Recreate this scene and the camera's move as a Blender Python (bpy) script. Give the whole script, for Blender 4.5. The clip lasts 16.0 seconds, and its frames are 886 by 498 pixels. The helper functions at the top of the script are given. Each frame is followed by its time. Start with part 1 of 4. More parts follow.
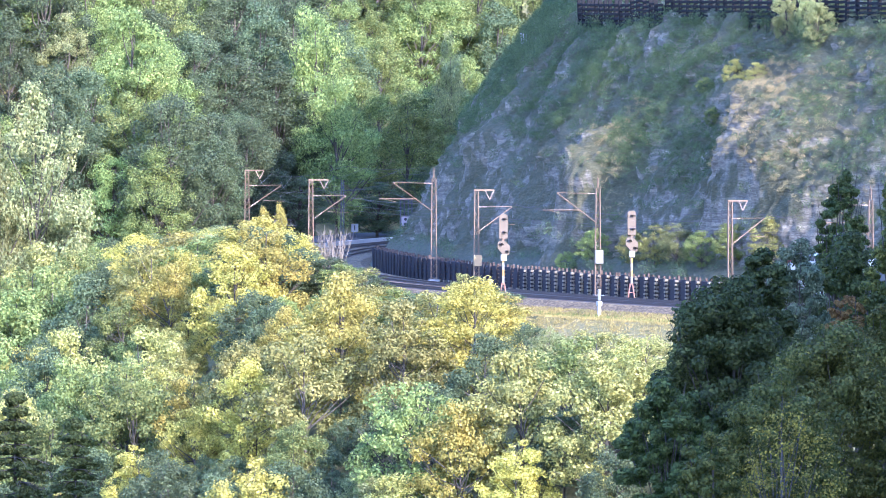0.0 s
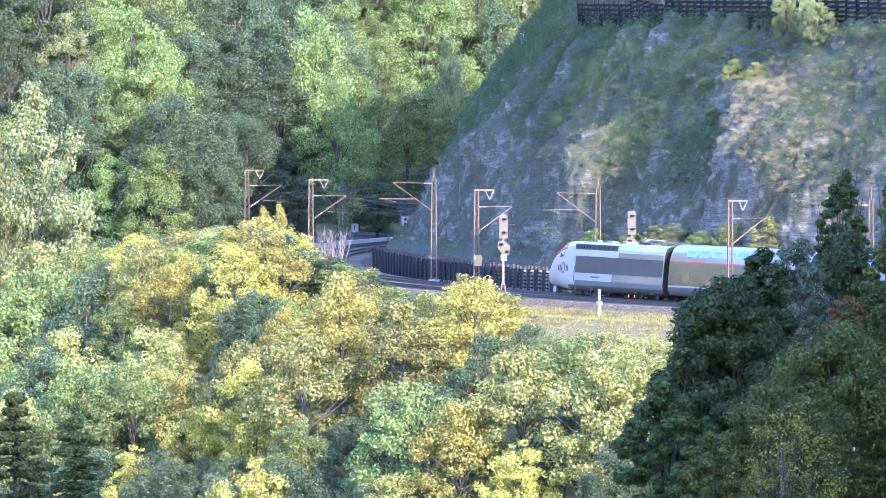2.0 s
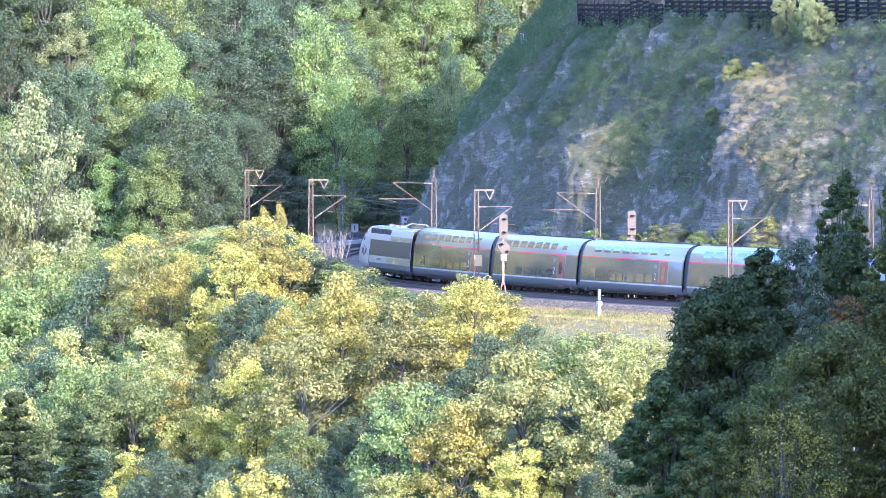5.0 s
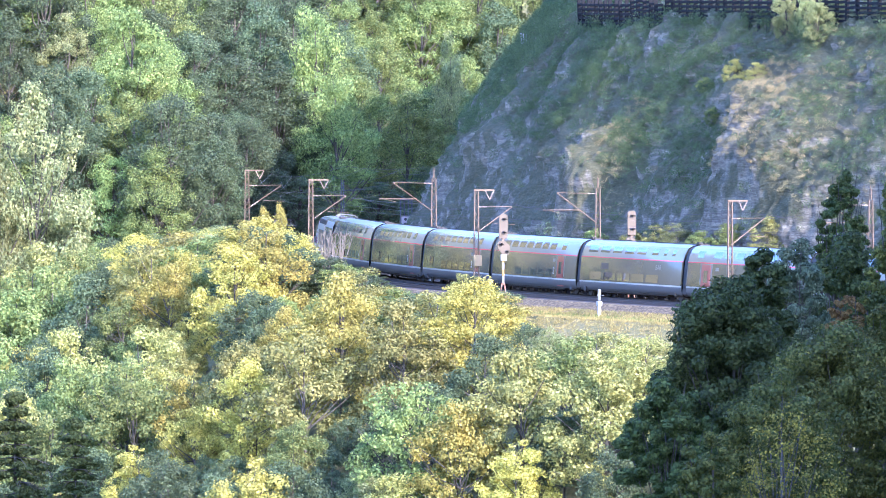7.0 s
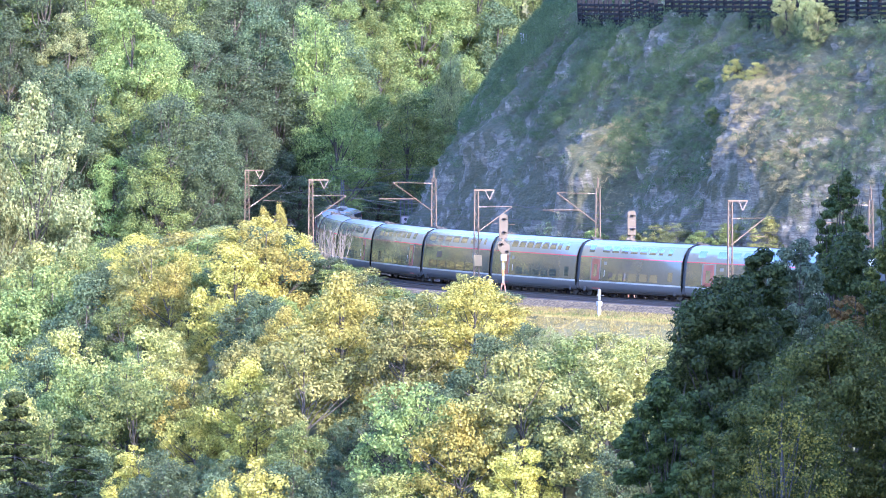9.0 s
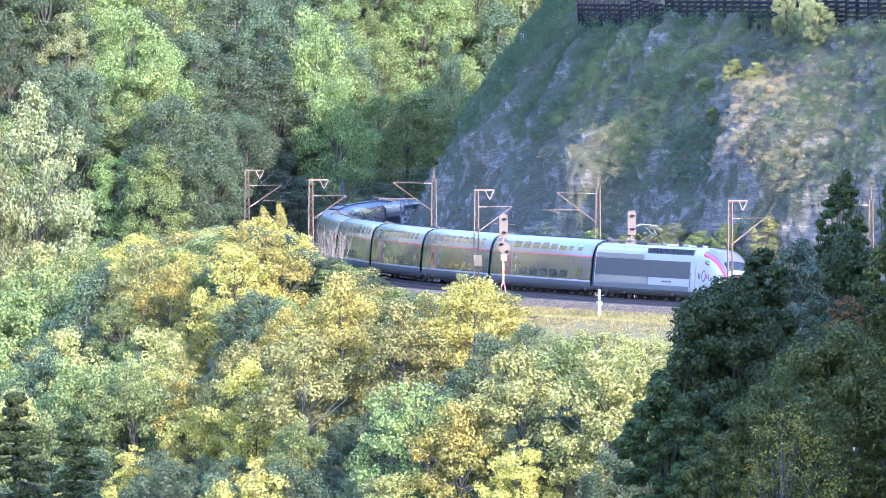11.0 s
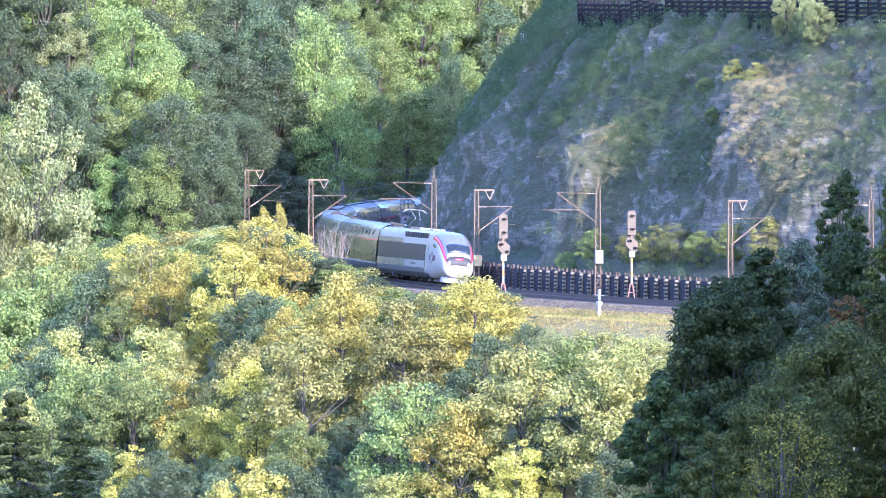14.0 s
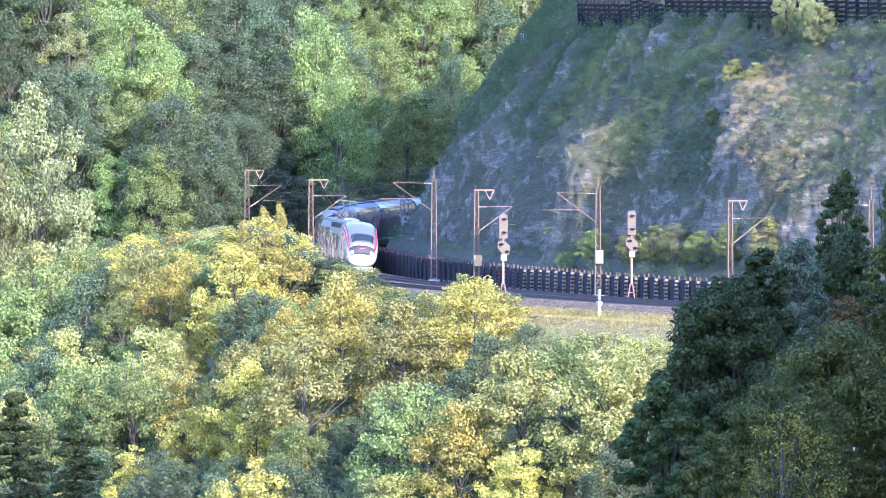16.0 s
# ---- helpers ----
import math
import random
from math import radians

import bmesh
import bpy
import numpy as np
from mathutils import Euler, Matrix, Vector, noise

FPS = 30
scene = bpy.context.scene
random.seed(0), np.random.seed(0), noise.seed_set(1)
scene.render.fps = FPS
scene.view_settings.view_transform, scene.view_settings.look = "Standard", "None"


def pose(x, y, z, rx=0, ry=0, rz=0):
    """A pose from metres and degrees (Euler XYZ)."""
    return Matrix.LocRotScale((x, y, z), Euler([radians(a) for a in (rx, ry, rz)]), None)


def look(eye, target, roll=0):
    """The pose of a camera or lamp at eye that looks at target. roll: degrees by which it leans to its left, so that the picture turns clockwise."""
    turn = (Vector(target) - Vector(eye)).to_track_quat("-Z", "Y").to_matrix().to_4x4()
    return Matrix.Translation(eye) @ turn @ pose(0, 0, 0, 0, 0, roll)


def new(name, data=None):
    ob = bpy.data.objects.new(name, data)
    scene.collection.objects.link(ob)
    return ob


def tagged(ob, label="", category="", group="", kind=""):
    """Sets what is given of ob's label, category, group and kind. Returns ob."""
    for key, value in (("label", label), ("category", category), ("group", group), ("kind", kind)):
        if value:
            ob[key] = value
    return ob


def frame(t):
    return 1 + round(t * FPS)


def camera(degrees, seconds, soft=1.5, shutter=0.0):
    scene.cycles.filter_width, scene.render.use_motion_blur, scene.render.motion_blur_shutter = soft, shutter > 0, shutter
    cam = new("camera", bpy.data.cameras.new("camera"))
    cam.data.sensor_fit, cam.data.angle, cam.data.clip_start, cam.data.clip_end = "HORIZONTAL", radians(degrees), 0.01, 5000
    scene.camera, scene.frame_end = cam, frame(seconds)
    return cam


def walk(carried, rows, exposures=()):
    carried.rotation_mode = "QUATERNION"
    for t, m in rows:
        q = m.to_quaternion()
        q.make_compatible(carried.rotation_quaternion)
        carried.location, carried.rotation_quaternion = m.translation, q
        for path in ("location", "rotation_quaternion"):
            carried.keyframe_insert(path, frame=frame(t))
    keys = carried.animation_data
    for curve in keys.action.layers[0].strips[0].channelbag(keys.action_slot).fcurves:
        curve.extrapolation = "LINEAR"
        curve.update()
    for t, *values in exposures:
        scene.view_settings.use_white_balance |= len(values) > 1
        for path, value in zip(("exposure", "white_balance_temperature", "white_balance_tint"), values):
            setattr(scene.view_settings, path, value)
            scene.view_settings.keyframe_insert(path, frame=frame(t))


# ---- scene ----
# The railway bends round a rocky spur: a circle of 286 m, seen from a hill about 1 km away.
FAR_HALF = 19084.9            # half the picture is 784 of these units wide
CX, CY, R = 276.57, 926.42, 286.24
Z0, GRADE = -1.324, 0.0231
cam = camera(math.degrees(2 * math.atan(784 / FAR_HALF)), 16.0, soft=0.8)
EYE = (0.0, 0.0, 0.0)
AIM = (0.0, 1000.0, -0.4)
walk(cam, [(0.0, look(EYE, AIM)), (16.0, look(EYE, AIM))], [(0.0, 2.83, 4520, 33), (12.0, 2.83, 4520, 33), (15.5, 2.72, 4520, 33), (16.0, 2.72, 4520, 33)])

# ---- light ----
SUN_AZ, SUN_EL = 29.0, 20.5   # degrees to the right of straight behind the camera, and up
sa, se = radians(SUN_AZ), radians(SUN_EL)
TO_SUN = Vector((math.sin(sa) * math.cos(se), -math.cos(sa) * math.cos(se), math.sin(se)))
world = bpy.data.worlds.new("sky")
scene.world = world
world.use_nodes = True
wn = world.node_tree
sky = wn.nodes.new("ShaderNodeTexSky")
sky.sky_type = "NISHITA"
sky.sun_disc = False
sky.sun_elevation = se
sky.sun_rotation = math.atan2(TO_SUN.x, TO_SUN.y)
sky.air_density, sky.dust_density, sky.ozone_density = 1.2, 1.2, 2.0
wn.nodes["Background"].inputs["Strength"].default_value = 0.15
wn.links.new(sky.outputs["Color"], wn.nodes["Background"].inputs["Color"])
sun_data = bpy.data.lights.new("sun", "SUN")
sun_data.energy, sun_data.angle, sun_data.color = 2.3, radians(0.5), (1.0, 0.81, 0.48)
sun = new("sun", sun_data)
sun.matrix_world = look(TO_SUN * 200, (0, 0, 0))


# ---- materials ----
def material(name, roughness=0.8, metallic=0.0):
    m = bpy.data.materials.new(name)
    m.use_nodes = True
    b = m.node_tree.nodes["Principled BSDF"]
    b.inputs["Roughness"].default_value = roughness
    b.inputs["Metallic"].default_value = metallic
    return m, m.node_tree, b


def ramp(nt, fac, stops):
    r = nt.nodes.new("ShaderNodeValToRGB")
    while len(r.color_ramp.elements) < len(stops):
        r.color_ramp.elements.new(0.5)
    for e, (p, c) in zip(r.color_ramp.elements, stops):
        e.position, e.color = p, (*c, 1)
    nt.links.new(fac, r.inputs[0])
    return r.outputs[0]


def noise_tex(nt, scale, detail=4.0, stretch=(1, 1, 1), rough=0.55):
    c = nt.nodes.new("ShaderNodeTexCoord")
    mp = nt.nodes.new("ShaderNodeMapping")
    mp.inputs["Scale"].default_value = stretch
    n = nt.nodes.new("ShaderNodeTexNoise")
    n.inputs["Scale"].default_value, n.inputs["Detail"].default_value = scale, detail
    n.inputs["Roughness"].default_value = rough
    nt.links.new(c.outputs["Object"], mp.inputs[0])
    nt.links.new(mp.outputs[0], n.inputs["Vector"])
    return n.outputs["Fac"]


def mixed(nt, fac, a, b, kind="MIX"):
    n = nt.nodes.new("ShaderNodeMix")
    n.data_type, n.blend_type = "RGBA", kind
    for sock, v in ((n.inputs[0], fac), (n.inputs[6], a), (n.inputs[7], b)):
        if hasattr(v, "links"):
            nt.links.new(v, sock)
        elif sock == n.inputs[0]:
            sock.default_value = v
        else:
            sock.default_value = (*v, 1)
    return n.outputs[2]


def bump(nt, bsdf, height, strength=0.5, distance=0.05):
    n = nt.nodes.new("ShaderNodeBump")
    n.inputs["Strength"].default_value, n.inputs["Distance"].default_value = strength, distance
    nt.links.new(height, n.inputs["Height"])
    nt.links.new(n.outputs[0], bsdf.inputs["Normal"])


def painted(name, colour, roughness=0.5, metallic=0.0, wear=0.25, scale=3.0, dirt=(0.12, 0.10, 0.08), relief=0.1):
    """Paint or metal with grime in two sizes."""
    m, nt, b = material(name, roughness, metallic)
    big, small = noise_tex(nt, scale), noise_tex(nt, scale * 9)
    f = nt.nodes.new("ShaderNodeMath")
    f.operation = "MULTIPLY"
    nt.links.new(big, f.inputs[0])
    nt.links.new(small, f.inputs[1])
    g = ramp(nt, f.outputs[0], [(0.2, (0, 0, 0)), (0.55, (wear, wear, wear))])
    nt.links.new(mixed(nt, g, colour, dirt), b.inputs["Base Color"])
    if relief:
        bump(nt, b, small, relief, 0.01)
    return m


def leaf_material(name, dark, mid, light, gloss=0.6, through_light=0.36):
    """Leaves: hue by tree and by leaf, light shines through."""
    m, nt, b = material(name, gloss)
    b.inputs["Specular IOR Level"].default_value = 0.22
    geo, info = nt.nodes.new("ShaderNodeNewGeometry"), nt.nodes.new("ShaderNodeObjectInfo")
    leaf = ramp(nt, geo.outputs["Random Per Island"], [(0.0, dark), (0.5, mid), (1.0, light)])
    hsv = nt.nodes.new("ShaderNodeHueSaturation")
    for sock, lo, hi in (("Hue", 0.494, 0.516), ("Value", 0.78, 1.25)):
        r = nt.nodes.new("ShaderNodeMapRange")
        r.inputs[3].default_value, r.inputs[4].default_value = lo, hi
        nt.links.new(info.outputs["Random"], r.inputs[0])
        nt.links.new(r.outputs[0], hsv.inputs[sock])
    nt.links.new(leaf, hsv.inputs["Color"])
    patches = ramp(nt, noise_tex(nt, 0.5, 3.0), [(0.3, (0.72, 0.78, 0.72)), (0.7, (1.2, 1.12, 1.0))])
    col = mixed(nt, 1.0, hsv.outputs[0], patches, "MULTIPLY")
    nt.links.new(col, b.inputs["Base Color"])
    tr = nt.nodes.new("ShaderNodeBsdfTranslucent")
    nt.links.new(col, tr.inputs[0])
    mix = nt.nodes.new("ShaderNodeMixShader")
    mix.inputs[0].default_value = through_light
    nt.links.new(b.outputs[0], mix.inputs[1])
    nt.links.new(tr.outputs[0], mix.inputs[2])
    nt.links.new(mix.outputs[0], nt.nodes["Material Output"].inputs[0])
    return m


def bark_material(name, a, c):
    m, nt, b = material(name, 0.9)
    n = noise_tex(nt, 6.0, 5.0, (1, 1, 0.25))
    nt.links.new(ramp(nt, n, [(0.3, a), (0.7, c)]), b.inputs["Base Color"])
    bump(nt, b, n, 0.6, 0.03)
    return m


LEAF = {
    "yellow": leaf_material("yellow_leaves", (0.225, 0.205, 0.05), (0.43, 0.375, 0.08), (0.60, 0.51, 0.12)),
    "olive": leaf_material("olive_leaves", (0.155, 0.16, 0.055), (0.305, 0.29, 0.09), (0.45, 0.41, 0.125)),
    "green": leaf_material("green_leaves", (0.105, 0.14, 0.046), (0.215, 0.255, 0.077), (0.34, 0.365, 0.11)),
    # deep: a dark green that also stands in for shade in the woods
    "deep": leaf_material("deep_green_and_shade_leaves", (0.058, 0.082, 0.046), (0.108, 0.142, 0.072), (0.185, 0.215, 0.10)),
    "fresh": leaf_material("fresh_green_leaves", (0.11, 0.155, 0.052), (0.235, 0.295, 0.088), (0.37, 0.42, 0.125)),
    "willow": leaf_material("pale_willow_leaves", (0.15, 0.17, 0.075), (0.275, 0.29, 0.12), (0.39, 0.385, 0.16)),
    "straw": leaf_material("dry_stalks", (0.17, 0.135, 0.07), (0.30, 0.24, 0.125), (0.44, 0.365, 0.20), 0.8, 0.2),
    # maple and shade: leaf colours lowered to carry the near hill's shade
    "maple": leaf_material("shade_darkened_maple_leaves", (0.034, 0.048, 0.015), (0.058, 0.078, 0.022), (0.098, 0.118, 0.032)),
    "shade": leaf_material("shade_darkened_green_leaves", (0.048, 0.060, 0.015), (0.088, 0.102, 0.022), (0.152, 0.150, 0.032)),
    "silver": leaf_material("silvery_leaves", (0.07, 0.092, 0.052), (0.12, 0.148, 0.085), (0.20, 0.225, 0.135)),
    "fleck": leaf_material("yellowed_leaves", (0.10, 0.085, 0.016), (0.17, 0.135, 0.022), (0.23, 0.175, 0.026)),
    "pale": leaf_material("pale_leaves", (0.15, 0.17, 0.07), (0.26, 0.28, 0.11), (0.38, 0.38, 0.16)),
    "russet": leaf_material("russet_leaves", (0.10, 0.06, 0.02), (0.18, 0.11, 0.035), (0.24, 0.16, 0.05)),
    "heath": leaf_material("slope_shrub_leaves", (0.042, 0.062, 0.028), (0.080, 0.110, 0.045), (0.15, 0.175, 0.07)),
}
BARK = bark_material("bark", (0.045, 0.038, 0.03), (0.12, 0.10, 0.075))
BARK_PALE = bark_material("pale_bark", (0.13, 0.105, 0.075), (0.25, 0.21, 0.155))


def ground_material():
    m, nt, b = material("earth_and_grass", 0.95)
    n, f = noise_tex(nt, 0.12, 5.0), noise_tex(nt, 3.0, 5.0)
    c = ramp(nt, n, [(0.3, (0.075, 0.08, 0.026)), (0.5, (0.175, 0.15, 0.052)), (0.7, (0.28, 0.22, 0.09))])
    g = ramp(nt, f, [(0.3, (0.55, 0.6, 0.5)), (0.7, (1.3, 1.25, 1.1))])
    nt.links.new(mixed(nt, 1.0, c, g, "MULTIPLY"), b.inputs["Base Color"])
    bump(nt, b, f, 0.8, 0.15)
    return m


def rock_material():
    """Bedded limestone with earth and thin grass in patches."""
    m, nt, b = material("bedded_limestone", 0.9)
    beds = noise_tex(nt, 0.8, 7.0, (0.35, 0.35, 3.2), 0.7)
    fine = noise_tex(nt, 3.4, 8.0, (0.8, 0.8, 2.2), 0.72)
    stone = ramp(nt, beds, [(0.3, (0.12, 0.11, 0.09)), (0.48, (0.245, 0.225, 0.18)), (0.66, (0.44, 0.39, 0.30))])
    tone = ramp(nt, fine, [(0.3, (0.45, 0.45, 0.44)), (0.6, (1.12, 1.08, 1.02))])
    stone = mixed(nt, 1.0, stone, tone, "MULTIPLY")
    soil = ramp(nt, fine, [(0.3, (0.05, 0.058, 0.025)), (0.55, (0.11, 0.105, 0.05)), (0.75, (0.23, 0.185, 0.10))])
    geo = nt.nodes.new("ShaderNodeNewGeometry")
    sep = nt.nodes.new("ShaderNodeSeparateXYZ")
    nt.links.new(geo.outputs["Normal"], sep.inputs[0])
    add = nt.nodes.new("ShaderNodeMath")
    add.operation = "ADD"
    half = nt.nodes.new("ShaderNodeMath")
    half.operation = "MULTIPLY"
    half.inputs[1].default_value = 0.5
    nt.links.new(sep.outputs["Z"], half.inputs[0])
    nt.links.new(half.outputs[0], add.inputs[0])
    nt.links.new(noise_tex(nt, 0.16, 5.0), add.inputs[1])
    add2 = nt.nodes.new("ShaderNodeMath")
    add2.operation = "MULTIPLY_ADD"
    nt.links.new(noise_tex(nt, 0.9, 4.0), add2.inputs[0])
    add2.inputs[1].default_value = 0.5
    nt.links.new(add.outputs[0], add2.inputs[2])
    cover = ramp(nt, add2.outputs[0], [(0.80, (0, 0, 0)), (0.95, (1, 1, 1))])
    nt.links.new(mixed(nt, cover, stone, soil), b.inputs["Base Color"])
    bump(nt, b, mixed(nt, 0.5, fine, beds), 1.0, 0.9)
    return m


GROUND = ground_material()
ROCK = rock_material()


def ballast_material():
    m, nt, b = material("ballast_stones", 0.95)
    c = nt.nodes.new("ShaderNodeTexCoord")
    v = nt.nodes.new("ShaderNodeTexVoronoi")
    v.inputs["Scale"].default_value = 6.0
    nt.links.new(c.outputs["Object"], v.inputs["Vector"])
    k = ramp(nt, v.outputs["Color"], [(0.0, (0.045, 0.03, 0.011)), (0.5, (0.125, 0.088, 0.038)), (1.0, (0.26, 0.19, 0.09))])
    big = ramp(nt, noise_tex(nt, 0.6), [(0.3, (0.7, 0.65, 0.6)), (0.7, (1.15, 1.1, 1.05))])
    nt.links.new(mixed(nt, 1.0, k, big, "MULTIPLY"), b.inputs["Base Color"])
    bump(nt, b, v.outputs["Distance"], 1.0, 0.06)
    return m


BALLAST = ballast_material()
RAIL = painted("rusty_rail_steel", (0.07, 0.05, 0.04), 0.7, 0.0)
STEEL = painted("sunbleached_rusty_steel", (0.155, 0.105, 0.062), 0.75, 0.0, 0.6, 4.0, (0.15, 0.08, 0.045))
WOOD_DARK = painted("tarred_sleeper_wood", (0.035, 0.032, 0.035), 0.85, 0.0, 0.4, 2.0, (0.09, 0.08, 0.07), 0.4)
WOOD_DARK.node_tree.nodes["Principled BSDF"].inputs["Specular IOR Level"].default_value = 0.15
END_GRAIN = painted("weathered_end_grain", (0.17, 0.145, 0.10), 0.85, 0.0, 0.4, 6.0)
CONCRETE = painted("weathered_concrete", (0.42, 0.40, 0.36), 0.9, 0.0, 0.4, 2.0)
WHITE = painted("white_enamel", (0.22, 0.215, 0.20), 0.45, 0.0, 0.2, 3.0)
PALE_CREAM = painted("pale_cream_enamel", (0.30, 0.215, 0.10), 0.55, 0.0, 0.3, 3.0)
CREAM = painted("cream_enamel", (0.082, 0.056, 0.03), 0.55, 0.0, 0.3, 3.0)
YELLOW = painted("yellow_enamel", (0.30, 0.17, 0.01), 0.5)
BLACK = painted("black_enamel", (0.015, 0.015, 0.018), 0.6)
WIRE = painted("copper_wire", (0.10, 0.075, 0.06), 0.6, 0.3)
CERAMIC = painted("brown_insulator", (0.35, 0.25, 0.18), 0.35)
ASPHALT = painted("asphalt", (0.09, 0.09, 0.09), 0.9, 0.0, 0.3, 1.0)


# ---- the lie of the land ----
def smooth(a, b, v):
    t = np.clip((v - a) / (b - a), 0.0, 1.0)
    return t * t * (3 - 2 * t)


def along(s, off):
    """The place s metres along the line and off metres outside the hill-side track."""
    a = s / R
    return CX - (R + off) * math.cos(a), CY + (R + off) * math.sin(a)


def rail_z(s):
    return Z0 + GRADE * np.clip(s, -260, 300)


# beyond 20 m the crest is unseen, its height set to shade the ravine
SPUR_D = (0.0, 4.0, 5.2, 7.2, 10.0, 13.6, 17.4, 30.0, 40.0, 60.0, 110.0, 200.0)
SPUR_Z = (-0.3, -0.3, 1.6, 2.6, 9.0, 14.3, 19.6, 34.0, 45.0, 50.0, 58.0, 62.0)


def rib(s, at, ahead, behind):
    """A rock rib: a steep flank up the line, a gentle one down it."""
    u = s - at
    return np.where(u > 0, np.exp(-(u / ahead) ** 2), np.exp(-(np.abs(u) / behind) ** 2))


def spur(d, s):
    lean = np.clip(d - 9.0, 0.0, 14.0)
    push = 1.0 * rib(s, -68.0, 1.5, 5.0) + 1.6 * rib(s, -40.0, 1.5, 3.0)
    push = push * smooth(6.8, 9.2, d) * (1 - 0.7 * smooth(12.5, 19.0, d))
    ragged = 0.88 + 0.14 * np.sin(1.7 * s + 0.9 * d) * np.sin(1.4 * d - 0.6 * s) + 0.05 * np.sin(3.9 * s - 2.3 * d)
    push = push + 4.2 * ragged * rib(s, -84.8 + 0.25 * lean + 0.3 * np.sin(1.6 * d), 1.1, 4.4) * smooth(4.8, 6.8, d) * (1 - smooth(7.2, 13.5, d))
    push = push + 3.6 * rib(s, -115.0 + 1.0 * lean, 2.0, 12.0) * smooth(6.6, 9.0, d) * ragged * (1 - 0.95 * smooth(11.0, 15.5, d))
    return np.interp(d + push, SPUR_D, SPUR_Z)


def land(x, y):
    x, y = np.asarray(x, float), np.asarray(y, float)
    off = np.hypot(x - CX, y - CY) - R
    s = R * np.arctan2(y - CY, CX - x)
    zt = rail_z(s)
    down = -0.35 - 0.75 * smooth(5.5, 9.0, off) - 0.60 * np.maximum(off - 10.3, 0)
    up = -0.35 + 0.75 * np.maximum(off - 16.0, 0)
    back = smooth(25, 60, s)
    out = zt + np.clip(down * (1 - back) + up * back, -48, 90)
    inside = zt + spur(-off, s)
    z = np.where(off < 0, inside, out)
    # the camera's hill, and beside it an unseen shoulder raised to shade near trees
    near = -1.7 - 0.045 * np.maximum(y, 0) - 0.02 * np.minimum(y, 0)
    near = near + np.clip(1.0 * (x - 22 - 0.05 * np.maximum(y, 0)), 0, 120) * (1 - smooth(330, 520, y))
    w = smooth(430, 620, y)
    return near * (1 - w) + z * w


def ground_z(x, y):
    return float(land(x, y))


def axis(stops):
    """Grid lines: (start, end, step) one after another."""
    return np.unique(np.concatenate([np.arange(a, b, c) for a, b, c in stops]))


def mesh_from(name, verts, faces, mats, smooth_shade=False, index=None):
    me = bpy.data.meshes.new(name)
    me.from_pydata(verts, [], faces)
    for m in mats if isinstance(mats, (list, tuple)) else [mats]:
        me.materials.append(m)
    if index is not None:
        me.polygons.foreach_set("material_index", index)
    if smooth_shade:
        me.polygons.foreach_set("use_smooth", [True] * len(me.polygons))
    me.update()
    return me


def grid_faces(n, m):
    i, j = np.meshgrid(np.arange(n - 1), np.arange(m - 1), indexing="ij")
    a = (i * m + j).ravel()
    return np.stack([a, a + m, a + m + 1, a + 1], 1).tolist()


def build_ground():
    xs = axis([(-4000, -400, 400), (-400, -100, 30), (-100, 130, 2.0), (130, 500, 20), (500, 4100, 400)])
    ys = axis([(-2000, -100, 300), (-100, 620, 20), (620, 1250, 2.0), (1250, 1500, 20), (1500, 4600, 400)])
    gx, gy = np.meshgrid(xs, ys, indexing="ij")
    gz = land(gx, gy)
    off = np.hypot(gx - CX, gy - CY) - R
    gz = gz - 5.0 * smooth(3.0, 6.0, -off) * (1 - smooth(34, 44, -off))
    gz = gz - 0.5 * ((off > -5) & (off < 8.5))
    verts = np.stack([gx, gy, gz], -1).reshape(-1, 3).tolist()
    tagged(new("ground", mesh_from("ground", verts, grid_faces(len(xs), len(ys)), GROUND, True)),
           "grassy earth of a steep wooded valley side", "ground", kind="structure")


def build_rock():
    """The cutting in the spur: bedded limestone in broken courses, with blocks standing proud."""
    ss = np.concatenate([np.arange(-190, -150, 0.6), np.arange(-150, 12, 0.3), np.arange(12, 75, 0.7)])
    ds = np.concatenate([np.arange(3.4, 6.4, 0.4), np.arange(6.4, 19, 0.17), np.arange(19, 27, 0.4), np.arange(27, 46, 1.0)])
    gs, gd = np.meshgrid(ss, ds, indexing="ij")
    z = rail_z(gs) + spur(gd, gs)
    block = np.random.default_rng(12).random((64, 64))
    verts = []
    for s, d, h in zip(gs.ravel(), gd.ravel(), z.ravel()):
        x, y = along(s, -d)
        k = min(max((d - 4.5) / 2.5, 0.0), 1.0)
        n1 = noise.fractal((x * 0.16, y * 0.16, h * 0.2), 1.0, 2.0, 4)
        # beds dip gently along the line; each course is broken into blocks
        q = h + 0.10 * s + 0.9 * noise.noise((x * 0.12, y * 0.12, 3.0)) + 0.25 * noise.noise((x * 0.5, y * 0.5, 9.0))
        course = math.floor(q / 0.5)
        run = s / 0.8 + 7.3 * block[course % 64, 5]
        step = block[int(math.floor(run)) % 64, course % 64]
        rough = 0.5 + noise.noise((x * 0.22, y * 0.22, h * 0.22 + 5.0))
        proud = (step - 0.45) * 0.6 * min(max(rough, 0.15), 1.0)
        n2 = noise.noise((x * 0.6, y * 0.6, h * 1.4)) * 0.35 + noise.noise((x * 1.9, y * 1.9, h * 3.6)) * 0.22
        push = k * (0.9 * n1 + n2 + proud)
        a = s / R
        verts.append((x - math.cos(a) * push, y + math.sin(a) * push, h + 0.3 * k * n1))
    tagged(new("rock_face", mesh_from("rock_face", verts, grid_faces(len(ss), len(ds)), ROCK, True)),
           "grey bedded limestone cutting with grass and earth on ledges", "rock face", kind="structure")


